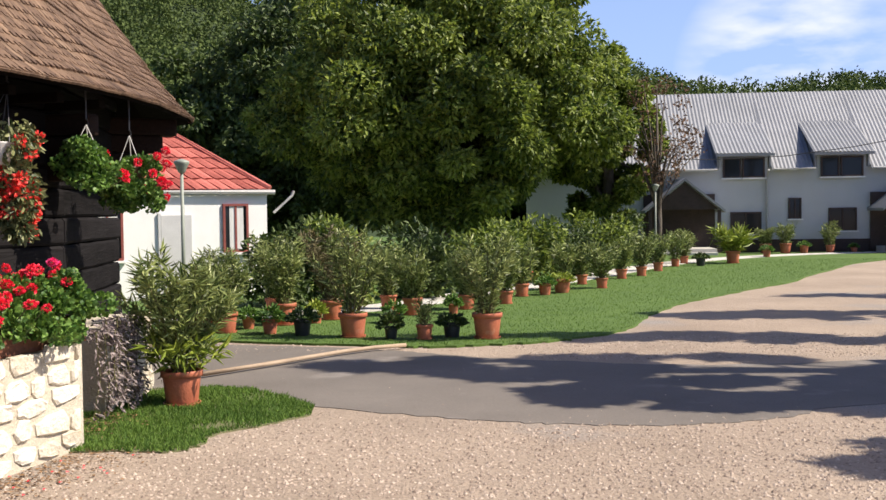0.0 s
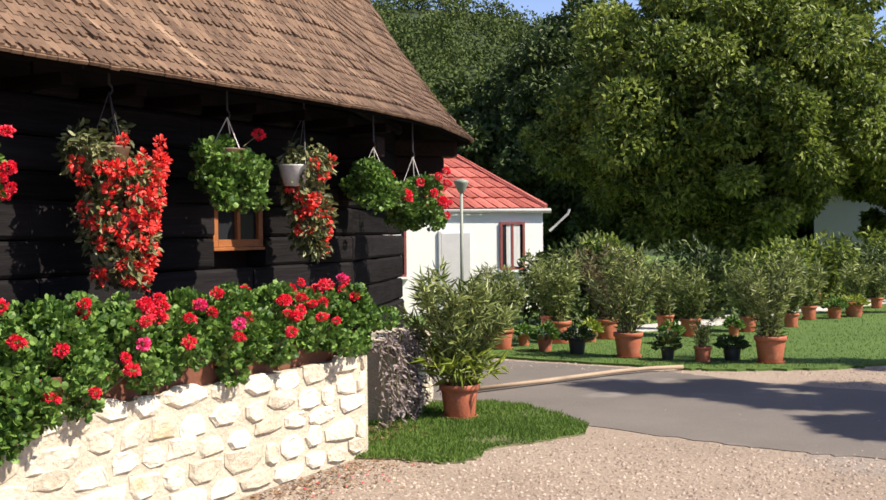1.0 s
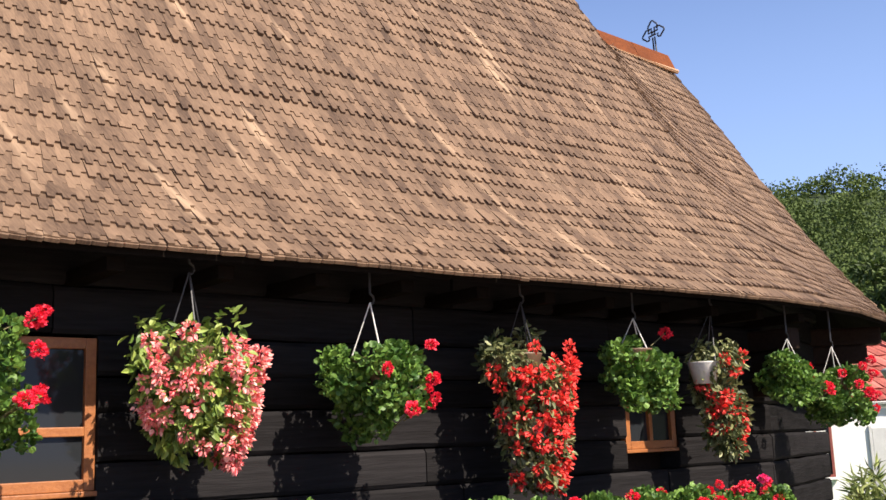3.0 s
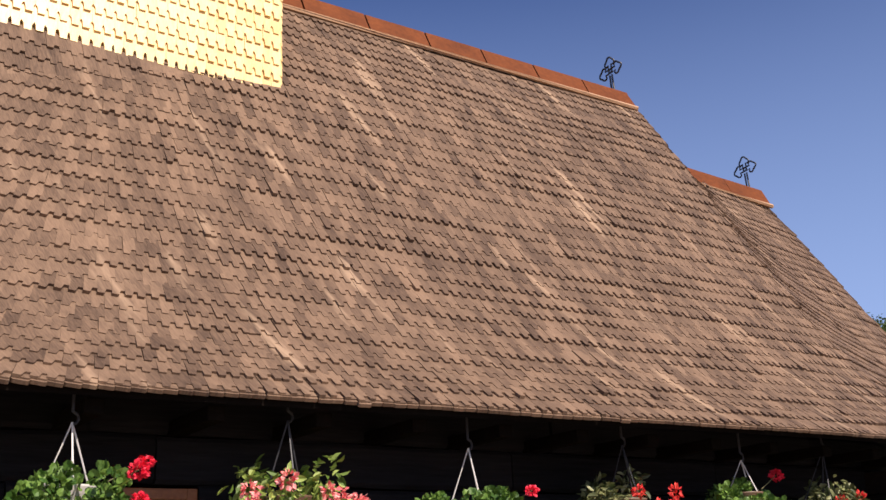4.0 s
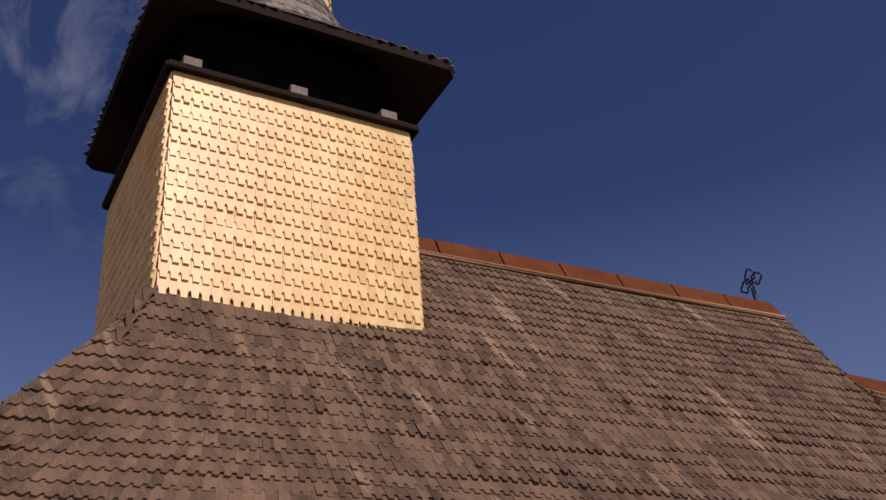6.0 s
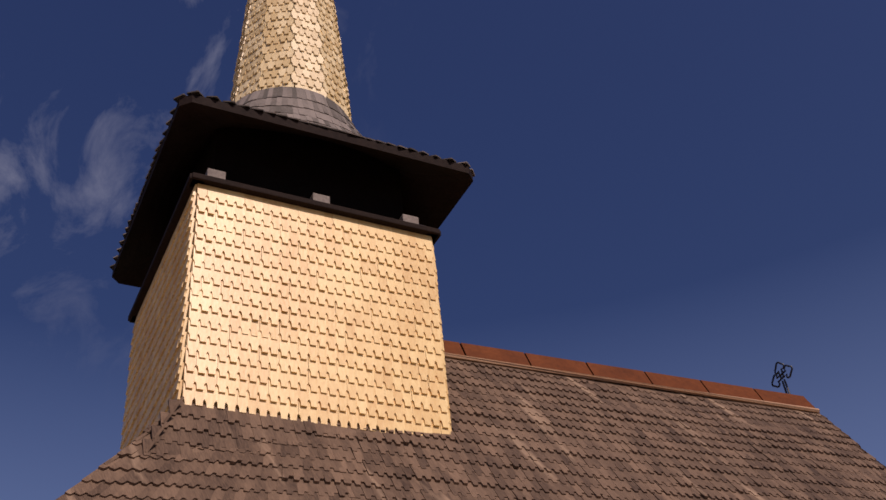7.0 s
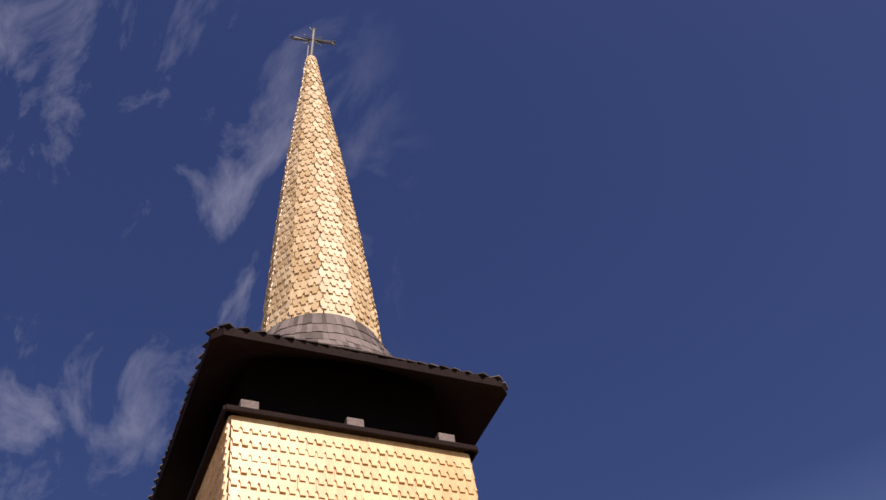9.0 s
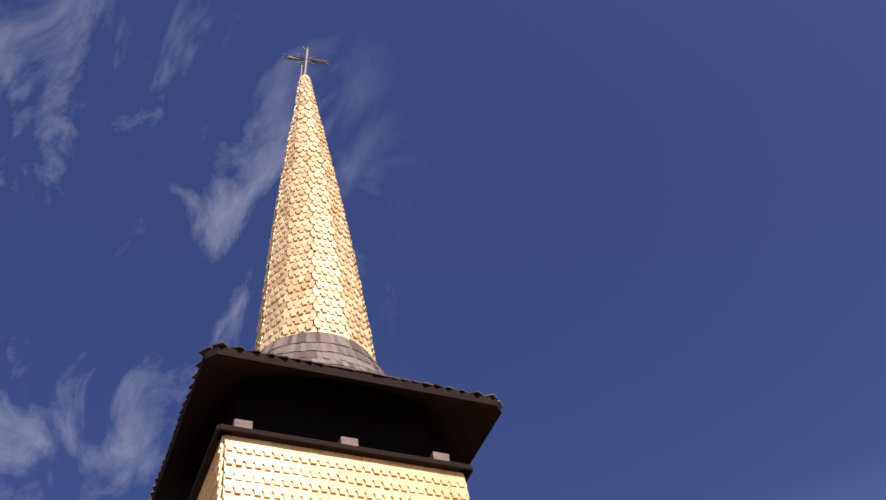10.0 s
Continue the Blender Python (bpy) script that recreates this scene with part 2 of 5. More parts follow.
M["lamp_paint"] = material("pale_green_lamp_paint", (0.2, 0.23, 0.19), (0.3, 0.33, 0.28), 4, 0.5, 0.1)
M["grey_paint"] = material("grey_door_paint", (0.42, 0.42, 0.42), (0.55, 0.55, 0.54), 3, 0.6, 0.1)
M["curtain"] = material("curtain_cloth", (0.5, 0.5, 0.48), (0.7, 0.7, 0.68), 3, 0.9, 0.3, 30, (4, 4, 0.3))
M["hose"] = material("tan_pipe", (0.28, 0.2, 0.13), (0.42, 0.32, 0.22), 4, 0.7, 0.2)
M["gutter"] = material("painted_gutter", (0.3, 0.3, 0.29), (0.45, 0.45, 0.43), 4, 0.5, 0.1)


def glass_material():
    m = bpy.data.materials.new("window_glass")
    m.use_nodes = True
    b = m.node_tree.nodes["Principled BSDF"]
    b.inputs["Base Color"].default_value = (0.02, 0.022, 0.025, 1)
    b.inputs["Specular IOR Level"].default_value = 0.25
    b.inputs["Roughness"].default_value, b.inputs["IOR"].default_value = 0.06, 1.5
    return m


M["glass"] = glass_material()


# ---- building blocks ----
def thing(name, label, category, m=None, group="", kind=""):
    ob = new(name)
    ob.empty_display_size = 0.1
    ob.matrix_world = m if m is not None else Matrix()
    return tagged(ob, label, category, group, kind)


def part(name, bm, mat, parent=None, label="", smooth=False, m=None):
    me = bpy.data.meshes.new(name)
    if isinstance(bm, tuple):
        me.from_pydata(*bm)
        me.update()
    else:
        bmesh.ops.recalc_face_normals(bm, faces=bm.faces)
        bm.to_mesh(me)
        bm.free()
    me.materials.append(M[mat])
    if smooth:
        me.shade_smooth()
    ob = new(name, me)
    ob.parent = parent
    if m is not None:
        ob.matrix_local = m
    if label:
        ob["label"] = label
    return ob


def box(bm, x0, x1, y0, y1, z0, z1, bevel=0.0, m=None):
    v = [bm.verts.new((x, y, z)) for x in (x0, x1) for y in (y0, y1) for z in (z0, z1)]
    fs = [bm.faces.new([v[i] for i in f]) for f in ((0, 1, 3, 2), (4, 6, 7, 5), (0, 4, 5, 1), (2, 3, 7, 6), (0, 2, 6, 4), (1, 5, 7, 3))]
    if bevel:
        r = bmesh.ops.bevel(bm, geom=list({e for f in fs for e in f.edges}), offset=bevel, segments=2, affect="EDGES", profile=0.6)
        v = list({w for f in r["faces"] for w in f.verts} | {w for w in v if w.is_valid})
    if m is not None:
        bmesh.ops.transform(bm, matrix=m, verts=v)
    return bm


def boxed(*a, **k):
    return box(bmesh.new(), *a, **k)


def tube(bm, pts, radii, sides=8, cap=True):
    """A tapered tube through the points."""
    rings, pts = [], [Vector(p) for p in pts]
    for i, p in enumerate(pts):
        d = (pts[min(i + 1, len(pts) - 1)] - pts[max(i - 1, 0)]).normalized()
        a = d.orthogonal().normalized() if abs(d.z) > 0.95 or not rings else d.cross(Vector((0, 0, 1))).normalized()
        if abs(d.z) > 0.95:
            a = Vector((1, 0, 0)) - d * d.x
            a.normalize()
        b = d.cross(a)
        r = radii[i] if isinstance(radii, (list, tuple)) else radii
        rings.append([bm.verts.new(p + (a * math.cos(q) + b * math.sin(q)) * r) for q in (2 * math.pi * k / sides for k in range(sides))])
    for r0, r1 in zip(rings, rings[1:]):
        for k in range(sides):
            bm.faces.new((r0[k], r0[(k + 1) % sides], r1[(k + 1) % sides], r1[k]))
    if cap:
        bm.faces.new(rings[0][::-1]), bm.faces.new(rings[-1])
    return bm


def lathe(bm, profile, sides=20, close=True):
    rings = [[bm.verts.new((r * math.cos(2 * math.pi * k / sides), r * math.sin(2 * math.pi * k / sides), z)) for k in range(sides)] for r, z in profile]
    for r0, r1 in zip(rings, rings[1:]):
        for k in range(sides):
            bm.faces.new((r0[k], r0[(k + 1) % sides], r1[(k + 1) % sides], r1[k]))
    if close:
        bm.faces.new(rings[0][::-1]), bm.faces.new(rings[-1])
    return bm


def slab(bm, poly, z0, z1):
    lo, hi = [bm.verts.new((x, y, z0)) for x, y in poly], [bm.verts.new((x, y, z1)) for x, y in poly]
    bm.faces.new(lo[::-1]), bm.faces.new(hi)
    for i in range(len(poly)):
        j = (i + 1) % len(poly)
        bm.faces.new((lo[i], lo[j], hi[j], hi[i]))
    return bm


def smooth_edge(pts, n=6, jitter=0.05, rnd=random):
    """Rounds and roughens a line of plan points."""
    out, P = [], [Vector((*p, 0)) for p in pts]
    for i in range(len(P) - 1):
        p0, p1, p2, p3 = P[max(i - 1, 0)], P[i], P[i + 1], P[min(i + 2, len(P) - 1)]
        for k in range(n):
            t = k / n
            q = 0.5 * (2 * p1 + (p2 - p0) * t + (2 * p0 - 5 * p1 + 4 * p2 - p3) * t * t + (3 * p1 - p0 - 3 * p2 + p3) * t ** 3)
            out.append((q.x + rnd.uniform(-jitter, jitter), q.y + rnd.uniform(-jitter, jitter)))
    return out + [tuple(P[-1][:2])]


# ---- shingles ----
OUTLINES = {
    "step": [(-0.5, 1), (-0.5, 0.0), (-0.06, 0.0), (0.0, 0.02), (0.05, 0.08), (0.09, 0.16), (0.15, 0.19), (0.5, 0.195), (0.5, 1)],
    "tooth": [(-0.5, 1), (-0.5, 0.27), (-0.44, 0.265), (-0.37, 0.22), (-0.33, 0.14), (-0.31, 0.0), (0.31, 0.0), (0.33, 0.14), (0.37, 0.22), (0.44, 0.265), (0.5, 0.27), (0.5, 1)],
    "plain": [(-0.5, 1), (-0.5, 0.03), (-0.4, 0.0), (0.4, 0.0), (0.5, 0.03), (0.5, 1)],
}


def shingle_points(kind, thick=1.0):
    o = OUTLINES[kind]
    return np.array([(x, y, 0.0) for x, y in o] + [(x, y, 1.0) for x, y in o])


def shingle_faces(kind):
    n = len(OUTLINES[kind])
    f = [tuple(range(2 * n - 1, n - 1, -1))]
    return f + [(i, i + 1, n + i + 1, n + i) for i in range(n - 1)]


def shingle_mesh(kind, mat):
    me = bpy.data.meshes.new("shingle")
    me.from_pydata([tuple(p) for p in shingle_points(kind)], [], shingle_faces(kind))
    me.materials.append(M[mat])
    return me


def lay_shingles(name, frames, kind, mat, parent, single):
    """frames: 4x4 matrices of the pieces (width, length, thickness as columns). Those that `single` picks are objects."""
    me = shingle_mesh(kind, mat)
    pts, faces, n = shingle_points(kind), shingle_faces(kind), 2 * len(OUTLINES[kind])
    V, F, made = [], [], 0
    for m in frames:
        if made < 300 and single(m.translation):
            ob = new("shingle", me)
            ob.parent, ob.matrix_local, made = parent, m, made + 1
            continue
        a = np.array(m)
        b = len(V)
        V.extend(map(tuple, pts @ a[:3, :3].T + a[:3, 3]))
        F.extend(tuple(b + i for i in f) for f in faces)
    if V:
        tagged(part(name, (V, [], F), mat, parent), kind="stuff")


def piece_frame(o, along, up, width, length, thick, lift):
    """A shingle whose lower edge lies at o, running up; lift tilts its lower edge off the deck."""
    nrm = along.cross(up).normalized()
    u = (up * length - nrm * lift).normalized()
    n2 = along.cross(u).normalized()
    m = Matrix.Identity(4)
    m.col[0][:3], m.col[1][:3], m.col[2][:3] = along * width, u * length, n2 * thick
    m.col[3][:3] = o + nrm * lift
    return m
# ---- the church: plan axes u (along the wall), p (away from the path), z ----
CH = pose(0, 0, 0, 0, 0, 76)
church = thing("church", "old dark log church with steep shingled roof and spire", "church", CH)
AXIS = 8.5
# eave and ridge stations along the south side, from the west centre round to the east centre
STATIONS = [
    ((-1.3, 8.5, 2.72), (2.5, 8.5, 7.42)), ((-1.3, 5.02, 2.72), (2.5, 8.5, 7.42)), ((2.5, 5.0, 2.74), (2.5, 8.5, 7.42)),
    ((6.6, 4.86, 2.75), (7.0, 8.5, 7.4)), ((7.6, 4.88, 2.755), (8.0, 8.5, 7.42)), ((8.5, 4.98, 2.76), (8.88, 8.5, 7.43)), ((9.4, 5.19, 2.775), (9.2, 8.5, 6.98)), ((10.5, 5.55, 2.79), (9.84, 8.5, 6.66)),
    ((11.4, 5.9, 2.83), (10.7, 8.5, 6.6)), ((12.15, 6.25, 2.86), (11.1, 8.5, 6.56)), ((12.75, 7.1, 2.86), (11.13, 8.5, 6.55)), ((13.1, 8.5, 2.86), (11.13, 8.5, 6.55)),
]


def roof_point(a, b, t, k, side=1):
    e, r = Vector(a[0]).lerp(Vector(b[0]), t), Vector(a[1]).lerp(Vector(b[1]), t)
    q = e.lerp(r, k)
    q.z -= (2.1 + 0.45 * min(max((2.5 - e.x) / 3.8, 0), 1) - 0.25 * min(max(e.x - 9.9, 0), 2.2)) * k * (1 - k) ** 2 * (r.z - e.z) / 4.66
    if side < 0:
        q.y = 2 * AXIS - q.y
    return q


def build_roof():
    rnd = random.Random(3)
    bm = bmesh.new()
    NK, deep = 14, 0.06
    for side in (1, -1):
        for a, b in zip(STATIONS, STATIONS[1:]):
            grid = [[bm.verts.new(roof_point(a, b, i / 6, k / NK, side)) for k in range(NK + 1)] for i in range(7)]
            low = [[bm.verts.new(roof_point(a, b, i / 6, k / NK, side) - Vector((0, 0, 0.05))) for k in range(NK + 1)] for i in range(7)]
            for i in range(6):
                for k in range(NK):
                    bm.faces.new((grid[i][k], grid[i + 1][k], grid[i + 1][k + 1], grid[i][k + 1]))
                    bm.faces.new((low[i][k], low[i][k + 1], low[i + 1][k + 1], low[i + 1][k]))
                bm.faces.new((grid[i][0], low[i][0], low[i + 1][0], grid[i + 1][0]))
    bmesh.ops.remove_doubles(bm, verts=bm.verts, dist=0.002)
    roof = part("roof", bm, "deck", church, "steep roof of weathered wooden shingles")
    frames, starters = [], []
    rows = 37
    for side in (1, -1):
        for a, b in zip(STATIONS, STATIONS[1:]):
            for r in range(rows):
                k = r / rows
                p0, p1 = roof_point(a, b, 0, k, side), roof_point(a, b, 1, k, side)
                L = (p1 - p0).length
                n = max(1, round(L / 0.078))
                if L < 0.05:
                    continue
                shift = rnd.uniform(-0.5, 0.5)
                for c in range(-1, n + 1):
                    t = (c + 0.5 + shift + rnd.uniform(-0.07, 0.07)) / n
                    if not -0.4 / n < t < 1 + 0.4 / n:
                        continue
                    t = min(max(t, 0.002), 0.998)
                    o = roof_point(a, b, t, k, side)
                    up = roof_point(a, b, t, min(k + 0.04, 1), side) - o
                    up.normalize()
                    along = (p1 - p0).normalized()
                    along = (along - up * along.dot(up)).normalized()
                    if side < 0:
                        along = -along
                    if up.cross(along).z > 0:
                        along = -along
                    rest = (roof_point(a, b, t, 1, side) - o).length + 0.01
                    o = o - up * (rnd.uniform(-0.003, 0.004) + 0.016 * noise.noise(o * 1.7) + (0.02 if rnd.random() < 0.02 else 0) + (0.035 if r == 0 else 0))
                    if r == 0:
                        starters.append(piece_frame(o - up * 0.012, along, up, L / n * 1.02, 0.2, 0.02, 0.002))
                        starters.append(piece_frame(o - up * rnd.uniform(-0.006, 0.004), along, up, L / n * 1.02, 0.2, 0.016, 0.014))
                    frames.append(piece_frame(o, along, up, L / n * 1.01, min(0.28, rest), 0.022, 0.02 + 0.015 * noise.noise((o.x * 1.1, o.y * 3 + r * 7.3, o.z)) + (0.012 if rnd.random() < 0.03 else rnd.uniform(-0.002, 0.002))))
    lay_shingles("shingles", frames, "step", "roof_shingle", roof, lambda q: 2.2 < q.x < 5.2 and q.y < 5.9)
    lay_shingles("eave_course", starters, "plain", "roof_shingle", roof, lambda q: False)
    # batten that closes the eave
    for side in (1, -1):
        for a, b in zip(STATIONS, STATIONS[1:]):
            q0, q1 = roof_point(a, b, 0, 0.005, side), roof_point(a, b, 1, 0.005, side)
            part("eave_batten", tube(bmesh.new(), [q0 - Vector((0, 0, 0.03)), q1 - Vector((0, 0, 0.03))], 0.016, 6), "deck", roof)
    # ridge sheets with a pale batten below
    for q0, q1, nm in (((3.6, AXIS, 7.41), (8.87, AXIS, 7.43), 7), ((9.7, AXIS, 6.62), (11.2, AXIS, 6.56), 2)):
        q0, q1 = Vector(q0), Vector(q1)
        for i in range(nm):
            r0, r1 = q0.lerp(q1, i / nm), q0.lerp(q1, (i + 1) / nm - 0.004)
            bm = bmesh.new()
            prof = [(-0.15, -0.16), (-0.035, 0.085), (0.035, 0.085), (0.15, -0.16), (0.13, -0.16), (0.03, 0.06), (-0.03, 0.06), (-0.13, -0.16)]
            ra = [bm.verts.new(r0 + Vector((0, y, z + 0.06 + 0.002 * (i % 2)))) for y, z in prof]
            rb = [bm.verts.new(r1 + Vector((0, y, z + 0.06 + 0.002 * (i % 2)))) for y, z in prof]
            for j in range(8):
                bm.faces.new((ra[j], ra[(j + 1) % 8], rb[(j + 1) % 8], rb[j]))
            bm.faces.new(ra[::-1]), bm.faces.new(rb)
            part("ridge_sheet", bm, "copper", roof, "rust-brown ridge sheet")
        bm = bmesh.new()
        for s in (-1, 1):
            tube(bm, [q0 + Vector((0, s * 0.16, -0.12)), q1 + Vector((0, s * 0.16, -0.12))], 0.03, 6)
        part("ridge_batten", bm, "flashing", roof)
    bm = bmesh.new()
    tube(bm, [(8.84, AXIS, 7.5), (8.96, AXIS, 7.38), (9.06, AXIS, 7.2)], [0.06, 0.06, 0.045], 8)
    part("ridge_sheet", bm, "copper", roof, "rust-brown ridge sheet")
    return roof


def trefoil_cross(name, at, size, mat, parent, turn=0.0, lean=0.0):
    """A flat openwork cross on two stems, with three-lobed ends."""
    bm = bmesh.new()
    r = 0.0105 * size / 0.45
    for x in (-0.04, 0.04):
        tube(bm, [(x * size, 0, 0), (x * size * 0.9, 0, size * 0.55)], r, 6)
    cz = size * 0.66
    for ang in range(4):
        a = math.radians(90 * ang)
        d, e = Vector((math.cos(a), 0, math.sin(a))), Vector((-math.sin(a), 0, math.cos(a)))
        c = Vector((0, 0, cz))
        if ang == 3:
            continue
        loop = [c + e * 0.05 * size + d * 0.05 * size, c + d * 0.16 * size + e * 0.05 * size]
        for lc, la in ((d * 0.2 + e * 0.09, 90), (d * 0.3, 0), (d * 0.2 - e * 0.09, -90)):
            base = math.atan2(d.z, d.x) + math.radians(la)
            for k in (70, 35, 0, -35, -70):
                q = base + math.radians(k)
                loop.append(c + lc * size + Vector((math.cos(q), 0, math.sin(q))) * 0.065 * size)
        loop += [c + d * 0.16 * size - e * 0.05 * size, c - e * 0.05 * size + d * 0.05 * size]
        tube(bm, loop, r, 5)
    tube(bm, [Vector((0.05 * size * math.cos(q), 0, cz + 0.05 * size * math.sin(q))) for q in (i * math.pi / 5 for i in range(11))], r, 5)
    return part(name, bm, mat, parent, "black openwork iron cross with trefoil ends", m=pose(*at, 0, lean, turn))


WINS = ((6.57, 7.2, 1.6, 2.06, 0), (1.5, 2.28, 1.53, 2.34, 1.84))


def build_walls():
    rnd = random.Random(5)
    # inner shell of the nave and apse
    plan = [(-0.5, 5.86), (8.5, 5.86), (10.9, 6.8), (12.0, 8.5), (10.9, 10.2), (8.5, 11.14), (-0.5, 11.14)]
    wall = part("log_wall", slab(bmesh.new(), plan, 0.0, 3.0), "beam", church, "wall of dark tarred squared logs")
    hs, z = [], 0.42
    while z < 2.9:
        h = rnd.uniform(0.19, 0.27)
        hs.append((z, min(z + h, 3.0)))
        z += h
    sides = [((-0.7, 5.86), (8.55, 5.86)), ((8.45, 5.84), (11.0, 6.8)), ((10.9, 6.8), (12.05, 8.5)), ((-0.5, 11.14), (-0.5, 5.7))]
    for si, (a, b) in enumerate(sides):
        a, b = Vector((*a, 0)), Vector((*b, 0))
        d = (b - a).normalized()
        L, ang = (b - a).length, math.atan2(d.y, d.x)
        for i, (z0, z1) in enumerate(hs):
            cuts = [0.0]
            while cuts[-1] < L - 3.6:
                cuts.append(cuts[-1] + rnd.uniform(1.8, 3.6))
            cuts.append(L)
            for c0, c1 in zip(cuts, cuts[1:]):
                spans = [(c0, c1)]
                for win in WINS if si == 0 else ():
                    if z0 < win[3] - 0.02 and z1 > win[2] + 0.02:
                        w0, w1 = win[0] + 0.7, win[1] + 0.7
                        spans = [q for s0, s1 in spans for q in ((s0, min(s1, w0)), (max(s0, w1), s1))]
                for s0, s1 in spans:
                    if s1 - s0 < 0.06:
                        continue
                    bm = bmesh.new()
                    n = max(2, int((s1 - s0) / 0.35))
                    out = rnd.uniform(0.19, 0.215)
                    rings = []
                    for k in range(n + 1):
                        x = s0 + 0.004 + (s1 - s0 - 0.008) * k / n
                        wob, wz = rnd.uniform(-0.008, 0.008), rnd.uniform(-0.006, 0.006)
                        zz0, zz1 = z0 + 0.005 + wz, z1 - 0.005 + wz
                        rings.append([bm.verts.new((x, y, q)) for y, q in ((0.02, zz0), (-out + 0.02 + wob, zz0), (-out + wob, zz0 + 0.025), (-out + wob, zz1 - 0.025), (-out + 0.02 + wob, zz1), (0.02, zz1))])
                    for r0, r1 in zip(rings, rings[1:]):
                        for k in range(6):
                            bm.faces.new((r0[k], r0[(k + 1) % 6], r1[(k + 1) % 6], r1[k]))
                    bm.faces.new(rings[0][::-1]), bm.faces.new(rings[-1])
                    part("log", bm, "log", wall, m=pose(a.x, a.y, 0, 0, 0, math.degrees(ang)))
    # stepped log ends that carry the eave at the east corner
    for i in range(5):
        bm = boxed(-0.1, 0.2 + 0.17 * i, -0.1, 0.1, 1.80 + 0.2 * i, 1.996 + 0.2 * i, 0.03)
        part("log_end", bm, "beam", wall, m=pose(10.75, 6.65, 0, 0, 0, -42))
    for u in (-0.4, 8.4):
        for i in range(3):
            bm = boxed(-0.09, 0.09, -0.3 - 0.08 * i, 0.0, 2.0 + 0.2 * i, 2.19 + 0.2 * i, 0.03)
            part("log_end", bm, "beam", wall, m=pose(u, 5.7, 0))
    # small windows: frame bars, sill, glass
    for x0, x1, z0, z1, bar in WINS:
        w = new("window")
        w.parent = church
        bm = bmesh.new()
        y = 5.67
        bars = [(x0, x0 + 0.06, z0, z1), (x1 - 0.06, x1, z0, z1), (x0 + 0.06, x1 - 0.06, z1 - 0.06, z1), (x0 + 0.06, x1 - 0.06, z0, z0 + 0.06)]
        bars.append((x0 + 0.06, x1 - 0.06, bar - 0.025, bar + 0.025) if bar else ((x0 + x1) / 2 - 0.02, (x0 + x1) / 2 + 0.02, z0 + 0.06, z1 - 0.06))
        for q in bars:
            box(bm, q[0], q[1], y, y + 0.06, q[2], q[3], 0.005)
        part("window_frame", bm, "window_wood", w, "orange-brown varnished window frame")
        part("window_sill", boxed(x0 - 0.01, x1 + 0.01, y - 0.015, y + 0.06, z0 - 0.03, z0 - 0.002, 0.006), "window_wood", w)
        part("pane", boxed(x0 + 0.06, x1 - 0.06, y + 0.03, y + 0.036, z0 + 0.06, z1 - 0.06), "glass", w)
    # soffit boards under the eave, its shade painted in as near-black
    for u in np.arange(-1.0, 8.6, 0.62):
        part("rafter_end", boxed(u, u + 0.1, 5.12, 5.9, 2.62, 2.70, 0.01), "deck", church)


TU0, TU1, TP, TZ0, TZ1 = 1.27, 3.55, 7.36, 5.3, 7.98
TC = ((TU0 + TU1) / 2, AXIS)
# the tower stands a little askew on the nave
ASKEW = Matrix.Translation((*TC, 0)) @ Matrix.Rotation(math.radians(2.5), 4, "Z") @ Matrix.Translation((-TC[0], -TC[1], 0))


